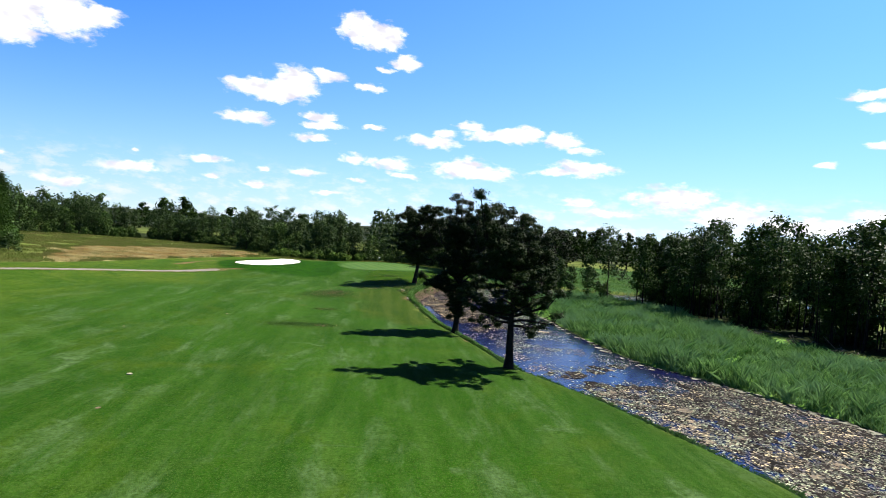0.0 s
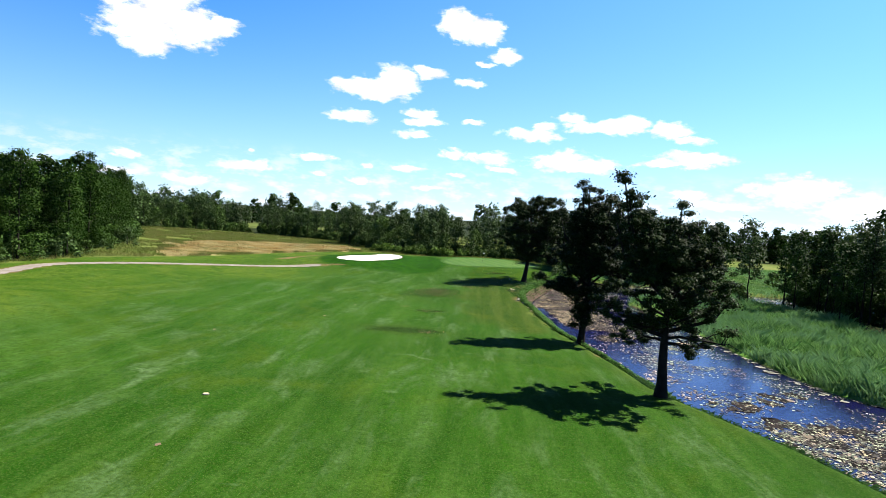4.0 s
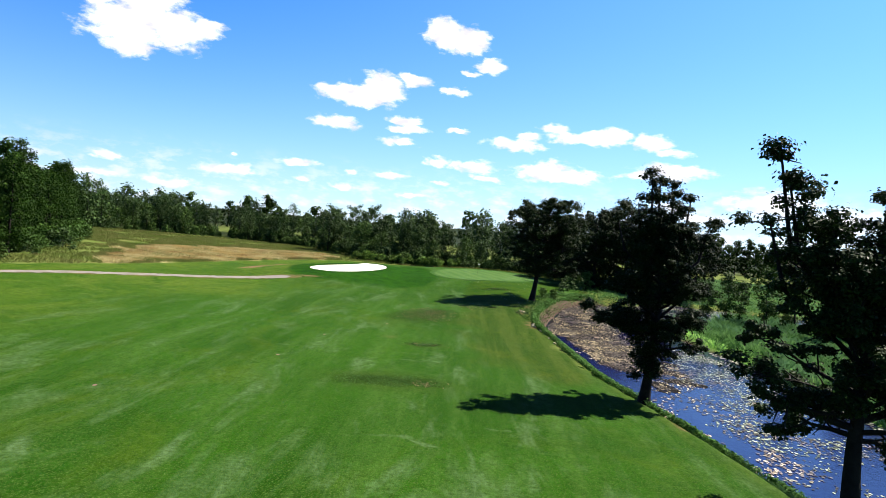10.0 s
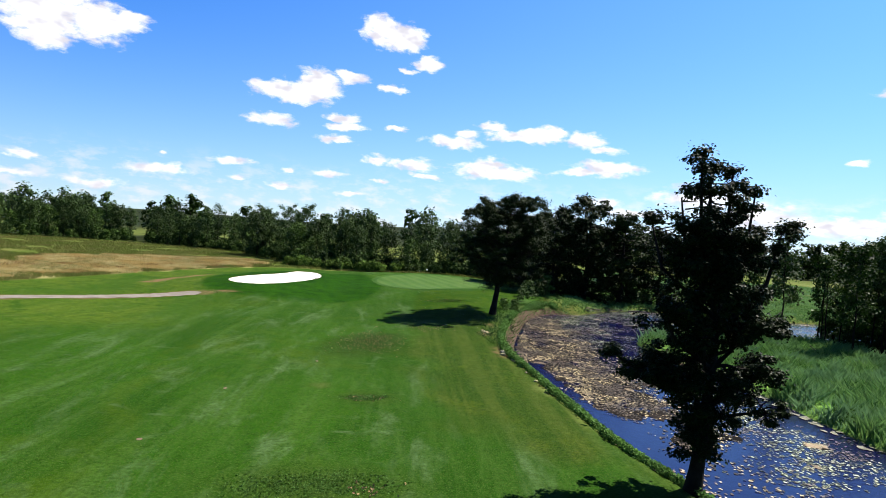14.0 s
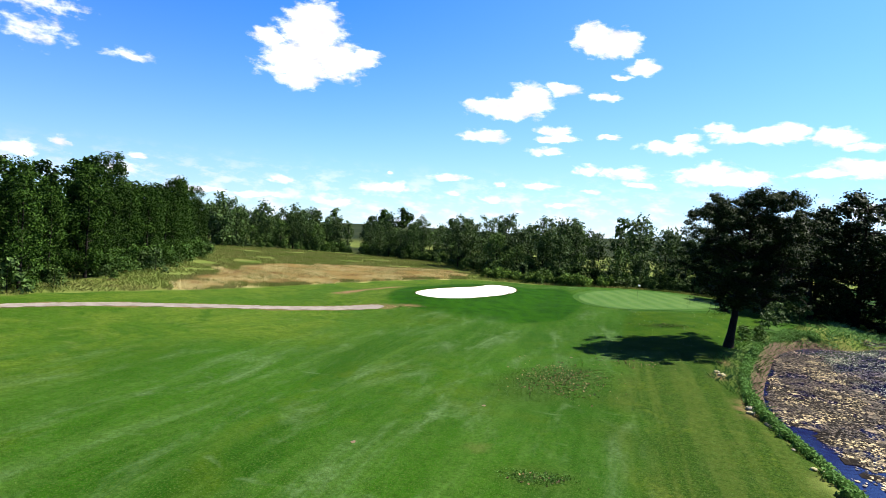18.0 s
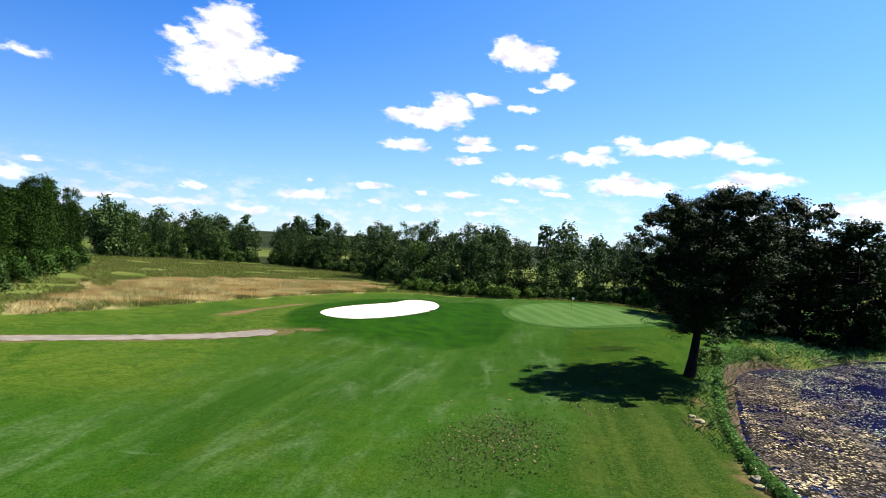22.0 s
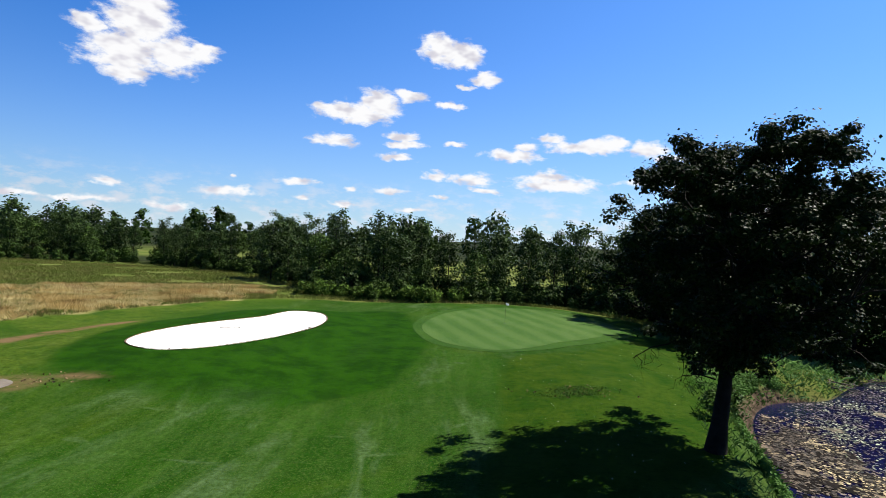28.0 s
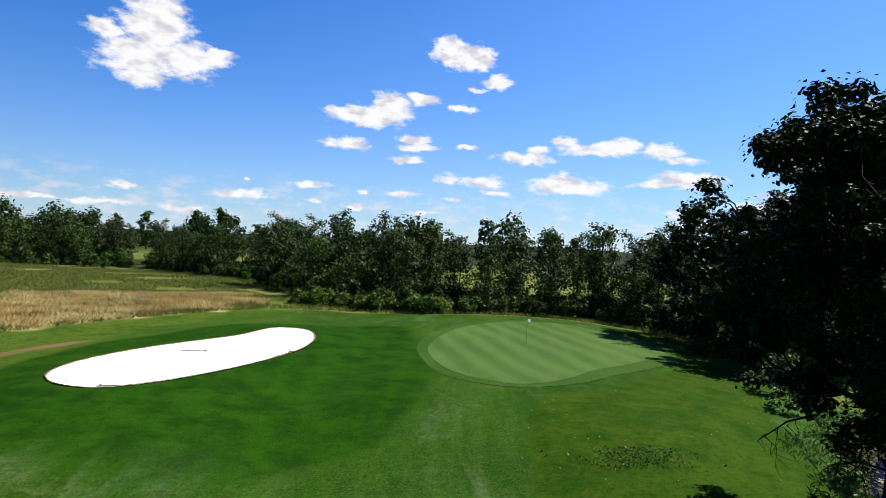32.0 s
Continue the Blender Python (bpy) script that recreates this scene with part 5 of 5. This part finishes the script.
for i in range(130):
    y = rng.uniform(28, 119)
    again(stem, 65 - 20 * max(0.0, (y - 20) / 98) ** 1.1 + rng.uniform(-1.5, 9), y, rng.uniform(0.7, 1.2), rng.uniform(0, 6.28))
for i in range(30):
    x, y = rng.uniform(30, 64), rng.uniform(112, 136)
    if d_of(np.array([x]), np.array([y]), WATER)[0] > 1.5 and x > 38 - 0.0 * y:
        again(bushes[rng.integers(3)], x, y, rng.uniform(0.9, 1.5), rng.uniform(0, 6.28))
for i in range(30):
    p = EDGE_L[rng.integers(len(EDGE_L))] + (rng.uniform(0.5, 3.5), rng.uniform(-3, 3))
    again(bushes[rng.integers(3)], p[0], p[1], rng.uniform(0.5, 1.2), rng.uniform(0, 6.28))

# ---- lily pads and mats ----
def pad_material(name, dull, bright, patch_dull, patch_bright):
    m, tr, sh = material(name)
    rnd = node(tr, "ShaderNodeNewGeometry").outputs["Random Per Island"]
    colour = mix(tr, ramp(tr, rnd, 0.35, 1.0), dull, bright)
    colour = mix(tr, ramp(tr, noise_of(tr, 0.35, 4), 0.46, 0.58), colour, mix(tr, ramp(tr, rnd, 0.3, 1.0), patch_dull, patch_bright))
    tr.links.new(colour, sh.inputs["Base Color"])
    sh.inputs["Roughness"].default_value, sh.inputs["Specular IOR Level"].default_value = 0.6, 0.08
    return m


PAD_BROWN = pad_material("withered_pads", (0.012, 0.009, 0.007), (0.12, 0.095, 0.07), (0.012, 0.009, 0.005), (0.42, 0.34, 0.19))
PAD_PALE = pad_material("pale_pads", (0.03, 0.038, 0.02), (0.3, 0.32, 0.2), (0.014, 0.012, 0.012), (0.12, 0.1, 0.09))
PAD_TAN = pad_material("tan_pads", (0.05, 0.037, 0.028), (0.3, 0.235, 0.17), (0.09, 0.066, 0.048), (0.42, 0.34, 0.25))
MAT_CRUST = simple("floating_mat", (0.06, 0.043, 0.025), (0.2, 0.15, 0.09), 1.6, 0.9, 0.03, by_island=0.3)
MUCK = simple("pond_muck", (0.003, 0.0022, 0.0015), (0.014, 0.0105, 0.009), 0.5, 0.9, 0.03, by_island=0.4, spec=0.03)


def floats(name, x, y, r, corners, lift, mat, rng, label, category, ragged=0.1, tip=0.04):
    """Flat floating discs joined into one thing."""
    n = len(x)
    a = np.linspace(0, 2 * math.pi, corners, endpoint=False)[None, :] + rng.uniform(0, 6, (n, 1))
    rr = r[:, None] * (1 + ragged * rng.normal(0, 1, (n, corners)))
    px, py = x[:, None] + np.cos(a) * rr * rng.uniform(0.6, 1.0, (n, 1)), y[:, None] + np.sin(a) * rr
    pz = WATER_Z + lift + rng.uniform(0, 0.02, (n, 1)) + tip * rng.normal(0, 0.3, (n, corners)) * r[:, None]
    v = np.stack([px, py, np.maximum(pz, WATER_Z + 0.005)], 2).reshape(-1, 3)
    first = (np.arange(n) * corners)[:, None]
    f = np.concatenate([np.concatenate([first, first + k, first + k + 1], 1) for k in range(1, corners - 1)])
    ob = new(name, sheet(name, v, f, mat, False))
    return tagged(ob, label, category, kind="stuff")


def pad_points(count, keep):
    x, y = rng.uniform(2, 75, count), rng.uniform(5, 142, count)
    ok = (line_distance(x, y, WATER, True) < -0.15)
    x, y = x[ok], y[ok]
    ok = keep(x, y)
    return x[ok], y[ok]


def thick(x, y):
    """How closely the pads lie: dense by the far side, at the bend and in the narrow head; open along the near bank."""
    d = -line_distance(x, y, WATER, True)
    far_side = ease(x - (13.6 - 0.3 * (y - 38)), 0, 3) * (1 - ease(y, 46, 55)) * ease(d, 0.1, 0.8)
    head = ease(y, 72, 84) * (1 - 0.45 * ease(x, 11, 14)) * (1 - 0.5 * ease(x, 17, 24)) * np.where(y < 93, ease(d, 0.9, 2.4), ease(d, 0.0, 0.6))
    middle = 0.5 * ease(d, 1.0, 3.5) * (1 - ease(y, 112, 122))
    arm = 0.5 * ease(y, 112, 122)
    return np.maximum.reduce([1.15 * far_side, 1.0 * head, middle, arm]) + 0.4 * wave(x, y, 0.42) + 0.2 * wave(x, y, 1.3) - 0.2


px, py = pad_points(560000, lambda x, y: rng.uniform(0, 1, len(x)) < thick(x, y))
keep_n = rng.permutation(len(px))[:100000]
px, py = px[keep_n], py[keep_n]
head = (py + 0.6 * px > 72 + rng.normal(0, 2.5, len(px))) & (px < 12.5 + 0.05 * (py - 90) + rng.normal(0, 0.9, len(px)))
head |= (py < 58) & (px > 14.8 - 0.3 * (py - 38) + rng.normal(0, 1.3, len(px))) & (rng.uniform(0, 1, len(px)) < 0.4)
floats("lily_pads", px[~head], py[~head], rng.uniform(0.05, 0.115, (~head).sum()), 5, 0.012, PAD_PALE, rng, "small pale lily pads floating on blue water", "lily pads", 0.2, 0.12)
floats("withered_lily_pads", px[head], py[head], rng.uniform(0.05, 0.125, head.sum()), 5, 0.02, PAD_BROWN, rng, "crowded withered brown and straw lily pads", "lily pads", 0.25, 0.25)
mx, my = pad_points(5200, lambda x, y: rng.uniform(0, 1, len(x)) < thick(x, y) - 0.35)
floats("floating_mats", mx[:220], my[:220], rng.uniform(0.15, 0.5, len(mx[:220])), 13, 0.012, MAT_CRUST, rng, "crusty tan mats of dead pond weed", "pond weed", 0.22, 0.0)
bx, by = pad_points(220000, lambda x, y: (line_distance(x, y, WATER, True) > -3.4) & (y > 30) & (y < 72) & (x < 16.5) & (wave(x, y, 0.55) + 0.3 * wave(x, y, 2.3) > 0.4 + 0.25 * rng.uniform(-1, 1, len(x))))
floats("bank_pads", bx[:9000], by[:9000], rng.uniform(0.05, 0.13, len(bx[:9000])), 5, 0.016, PAD_TAN, rng, "crowded pale tan dead pads beside the mown bank", "lily pads", 0.25, 0.2)
mx, my = pad_points(16000, lambda x, y: (thick(x, y) > 0.4) & (((y > 66) & (x < 12.5 + rng.normal(0, 1.2, len(x)))) | ((y < 58) & (x > 16.5 - 0.3 * (y - 38) + rng.normal(0, 1.0, len(x))))))
floats("pond_muck", mx[:1900], my[:1900], rng.uniform(0.3, 0.9, len(mx[:1900])), 11, 0.006, MUCK, rng, "dark brown muck lying between the lily pads", "pond muck", 0.25, 0.0)
line_pts = WATER[(WATER[:, 1] > 14) & (WATER[:, 1] < 94) & (WATER[:, 0] > 15)]
ex = np.concatenate([line_pts[:, 0] + rng.normal(-0.45, 0.3, len(line_pts)) for k in range(4)])
ey = np.concatenate([line_pts[:, 1] + rng.uniform(-1.3, 1.3, len(line_pts)) for k in range(4)])
SCUM = simple("pale_scum", (0.05, 0.05, 0.03), (0.17, 0.17, 0.12), 1.2, 0.9)
floats("pond_scum", ex, ey, rng.uniform(0.08, 0.42, len(ex)), 9, 0.03, SCUM, rng, "pale dry scum along the waterline", "pond scum", 0.25, 0.0)


# ---- small things ----
def rod(bm, a, b, r, sides=8, r2=None):
    """A capped tapered rod between two points, added to a bmesh."""
    a, b = Vector(a), Vector(b)
    m = Matrix.Translation((a + b) / 2) @ (b - a).to_track_quat("Z", "Y").to_matrix().to_4x4()
    bmesh.ops.create_cone(bm, cap_ends=True, segments=sides, radius1=r, radius2=r if r2 is None else r2, depth=(b - a).length, matrix=m)


def box(bm, centre, size, m=Matrix()):
    bmesh.ops.create_cube(bm, size=1, matrix=m @ Matrix.Translation(centre) @ Matrix.Diagonal((*size, 1)))


def flagstick(x, y):
    t = thing("flagstick", x, y, height(x, y) + 0.035, "slim flagstick with a small white flag in the green", "flagstick")
    bm = bmesh.new()
    rod(bm, (0, 0, -0.1), (0, 0, 2.15), 0.014, 10, 0.009)
    part("pole", bm, WOOD_GREY, t, "thin dull brown pole")
    bm = bmesh.new()
    n, rows = 9, 5
    grid = [[bm.verts.new((0.015 + 0.32 * i / (n - 1), 0.05 * math.sin(i * 0.9) * i / (n - 1), 2.13 - 0.24 * j / (rows - 1) - 0.05 * i / (n - 1))) for i in range(n)] for j in range(rows)]
    for j in range(rows - 1):
        for i in range(n - 1):
            bm.faces.new((grid[j][i], grid[j][i + 1], grid[j + 1][i + 1], grid[j + 1][i]))
    bmesh.ops.solidify(bm, geom=bm.faces[:], thickness=0.004)
    part("flag", bm, FLAG_CLOTH, t, "plain white cloth flag")
    bm = bmesh.new()
    bmesh.ops.create_cone(bm, cap_ends=True, segments=20, radius1=0.055, radius2=0.055, depth=0.02, matrix=Matrix.Translation((0, 0, -0.005)))
    part("cup", bm, RAKE_BLACK, t, "dark hole cup")
    return t


flagstick(-3.24, 146.4)


def rake(x, y, turn, length):
    """A bunker rake lying in the sand, head at its origin's far end."""
    t = thing("bunker_rake", x, y, 0, "dark bunker rake lying in the white sand", "rake", "rakes of the bunker", turn)
    dirx, diry = math.cos(radians(turn)), math.sin(radians(turn))
    za, zb = height(x, y) + 0.05, height(x + dirx * length, y + diry * length) + 0.07
    bm = bmesh.new()
    rod(bm, (0, 0, za), (length, 0, zb), 0.021, 8)
    part("handle", bm, RAKE_BLACK, t)
    bm = bmesh.new()
    box(bm, (length, 0, zb), (0.06, 0.62, 0.05))
    bmesh.ops.bevel(bm, geom=bm.edges[:], offset=0.01, segments=2, affect="EDGES")
    head = part("head", bm, RAKE_BLACK, t)
    for k in range(11):
        bm = bmesh.new()
        rod(bm, (length, -0.29 + 0.058 * k, zb), (length + 0.015, -0.29 + 0.058 * k, zb + 0.09), 0.008, 5, 0.004)
        part("tine", bm, RAKE_BLACK, head)
    return t


rake(-28.1, 134.2, 20, 1.65)
rake(-25.7, 124.5, 191, 1.7)
rake(-21.3, 133.5, 57, 1.55)


def stone(x, y, size, seed):
    r2 = random.Random(seed)
    bm = bmesh.new()
    bmesh.ops.create_icosphere(bm, subdivisions=2, radius=size)
    for v in bm.verts:
        v.co *= 1 + 0.25 * noise.noise(v.co * 2.2 / size + Vector((seed, 0, 0)))
        v.co.z *= 0.55
    ob = part("stone", bm, STONE)
    ob.matrix_world = pose(x, y, max(height(x, y), WATER_Z - 0.1) + size * 0.15, 0, 0, r2.uniform(0, 360))
    return tagged(ob, "pale weathered stone on the eroded bank", "stone", "stones of the bank")


for k, (x, y, s) in enumerate(((1.5, 91.2, 0.34), (1.3, 90.4, 0.24), (1.7, 92.3, 0.28), (4.6, 77.2, 0.26), (4.3, 78.3, 0.3), (2.9, 89.0, 0.22), (4.1, 86.3, 0.25), (1.0, 98.6, 0.26), (0.8, 99.4, 0.2), (8.6, 55.5, 0.22), (13.6, 41.5, 0.28), (12.2, 45.0, 0.22))):
    stone(x, y, s, k)


r3 = random.Random(9)
for k in range(26):
    y = r3.uniform(58, 108)
    stone(float(np.interp(y, (58, 66, 72, 80, 92, 99, 108), (6.8, 5.2, 3.6, 2.6, 1.6, 2.4, 4.6))) + r3.uniform(-0.1, 0.8), y, r3.uniform(0.09, 0.24), 40 + k)


def log(points, r, label="grey driftwood log in the shallow pond"):
    v, f = [], []
    tube(v, f, points, [r, r * 0.9, r * 0.55][: len(points)], 8)
    ob = new("driftwood_log", sheet("driftwood_log", [tuple(p) for p in v], f, WOOD_GREY))
    return tagged(ob, label, "log", "driftwood of the pond")


for k, (ax, ay, bx, by, r) in enumerate(((23.0, 120.9, 25.4, 120.8, 0.11), (22.7, 116.3, 22.4, 114.6, 0.08), (32.6, 120.7, 34.5, 119.4, 0.09), (30.0, 139.0, 34.5, 139.6, 0.14), (16.5, 129.6, 20.0, 131.0, 0.13), (24.0, 118.2, 26.5, 116.2, 0.1))):
    log([(ax, ay, WATER_Z + 0.02), ((ax + bx) / 2, (ay + by) / 2 + 0.15, WATER_Z + r), (bx, by, WATER_Z + 0.06)], r)


def brush(x, y, seed):
    """A heap of dead branches at the wood's foot."""
    r2 = np.random.default_rng(seed)
    t = thing("brush_heap", x, y, height(x, y), "tangled heap of dead grey branches at the wood's edge", "brush heap", "brush heaps of the wood")
    for k in range(22):
        a, s = r2.uniform(0, 6.28), r2.uniform(0.5, 1.8)
        c = Vector((r2.normal(0, 1.0), r2.normal(0, 0.8), r2.uniform(0, 0.5)))
        d = Vector((math.cos(a), math.sin(a), r2.normal(0, 0.25))) * s
        v, f = [], []
        tube(v, f, [c - d, c + Vector(r2.normal(0, 0.1, 3)), c + d], [0.045, 0.035, 0.012], 4)
        ob = new("branch", sheet("branch", [tuple(p) for p in v], f, WOOD_GREY))
        ob.parent = t
    return t


for k, (x, y) in enumerate(((36, 107), (39, 103), (41, 98), (43, 92), (45, 86), (47, 80), (49, 74), (51, 68), (33, 110), (53, 61), (42, 108), (24, 131), (27, 137), (22, 133))):
    brush(x, y, 300 + k)


def bare_sapling(x, y, tall, seed):
    t = grow_tree("dead_sapling", seed, tall, lambda h: 0.28 * tall * (1.1 - h), 0.25, 9, 0.05, 60, 0.06, SHRUB, WOOD_GREY, 0.2, up=0.9, twigs=3, sides=5, lean=(-0.8, 0.3))
    return tagged(place(t, x, y), "nearly bare leaning sapling at the water's edge", "sapling", "saplings of the pond")


bare_sapling(26.0, 117.0, 3.4, 91)
bare_sapling(29.5, 118.0, 4.2, 92)


def divot(x, y, r, seed):
    r2 = random.Random(seed)
    bm = bmesh.new()
    ring = [bm.verts.new((math.cos(a) * r * r2.uniform(0.7, 1.2), math.sin(a) * r * 1.3 * r2.uniform(0.7, 1.2), 0)) for a in np.linspace(0, 6.28, 11)[:-1]]
    top = bm.verts.new((0, 0, 0.03))
    for a, b in zip(ring, ring[1:] + ring[:1]):
        bm.faces.new((a, b, top))
    ob = part("divot", bm, EARTH)
    ob.matrix_world = pose(x, y, height(x, y) + 0.012)
    return tagged(ob, "small sand-filled divot in the mown turf", "divot", "divots of the fairway")


for k, (x, y) in enumerate(((-18.1, 68.2), (-17.0, 76.7), (-16.2, 36.0), (-13.0, 84.9), (-24, 58), (-9.5, 101))):
    divot(x, y, 0.12, k)


def yardage_plate(x, y):
    """A round painted plate let into the turf."""
    t = thing("yardage_plate", x, y, height(x, y) + 0.01, "round pale weathered yardage plate set in the fairway", "yardage plate")
    for label, r, low, high, mat in (("rim", 0.18, 0.0, 0.03, RAKE_BLACK), ("plate", 0.145, 0.01, 0.05, STONE)):
        bm = bmesh.new()
        bmesh.ops.create_cone(bm, cap_ends=True, segments=24, radius1=r, radius2=r * 0.93, depth=high - low, matrix=Matrix.Translation((0, 0, (low + high) / 2)))
        part(label, bm, mat, t)
    return t


yardage_plate(-17.3, 42.4)


def clover_patch(x, y, a, b, count, seed):
    """A dark patch of clover and coarse weeds in the turf."""
    r2 = np.random.default_rng(seed)
    gx2, gy2 = r2.normal(0, 0.55, count), r2.normal(0, 0.55, count)
    keep = np.hypot(gx2, gy2) < r2.uniform(0.7, 1.1, count)
    px, py = x + a * (gx2[keep] + 0.4 * gy2[keep]), y + b * gy2[keep]
    count = len(px)
    pts = np.stack([px, py, lay(px, py)[0] + 0.03, np.ones(count)], 1)
    ob = new("clover_patch", leaves_mesh("clover_patch", pts, 0.03, count, 0.034, CLOVER, r2))
    return tagged(ob, "dark coarse clover patch in the mown turf", "clover", "clover patches of the fairway", "stuff")


for k, (x, y, a, b, n) in enumerate(((-10.2, 64.4, 3.6, 1.7, 3800), (-9.0, 76.4, 1.5, 0.9, 1300), (-10.0, 92.3, 4.2, 6.4, 7000), (-1.2, 118.4, 2.4, 1.4, 2200))):
    clover_patch(x, y, a, b, n, 500 + k)


def fallen_leaves(spots):
    """Dry tan leaves and bits scattered over coarse patches of turf."""
    c = []
    for x, y, a, b, n in spots:
        px, py = x + rng.normal(0, a, n), y + rng.normal(0, b, n)
        c.append(np.stack([px, py, lay(px, py)[0] + 0.035, np.ones(n)], 1))
    c = np.concatenate(c)
    ob = new("fallen_leaves", leaves_mesh("fallen_leaves", c, 0.01, len(c), 0.06, FALLEN, rng))
    return tagged(ob, "dry tan leaves scattered over coarse turf", "leaves", kind="stuff")


fallen_leaves(((-9.6, 93.4, 1.5, 2.4, 800), (-8.2, 64.2, 0.5, 0.4, 60), (-9.0, 76.4, 0.8, 0.4, 50), (-5.0, 100.5, 1.4, 0.8, 120), (-1.2, 118.4, 1.5, 0.7, 90), (-30.2, 115.6, 1.4, 0.6, 90)))


def daisies(count):
    """Tiny white clover heads scattered through the rough by the green."""
    x, y = rng.uniform(-7, 9, count), rng.uniform(100, 140, count)
    ok = (line_distance(x, y, FLANK, True) < 0.5) | ((x > -5) & (y < 110) & (x < 1))
    x, y = x[ok], y[ok]
    pts = np.stack([x, y, lay(x, y)[0] + 0.06, np.ones(len(x))], 1)
    ob = new("white_clover_heads", leaves_mesh("white_clover_heads", pts, 0.01, len(x), 0.022, WHITE_PAINT, rng))
    return tagged(ob, "tiny white clover heads scattered in the rough turf", "flowers", kind="stuff")


daisies(480)
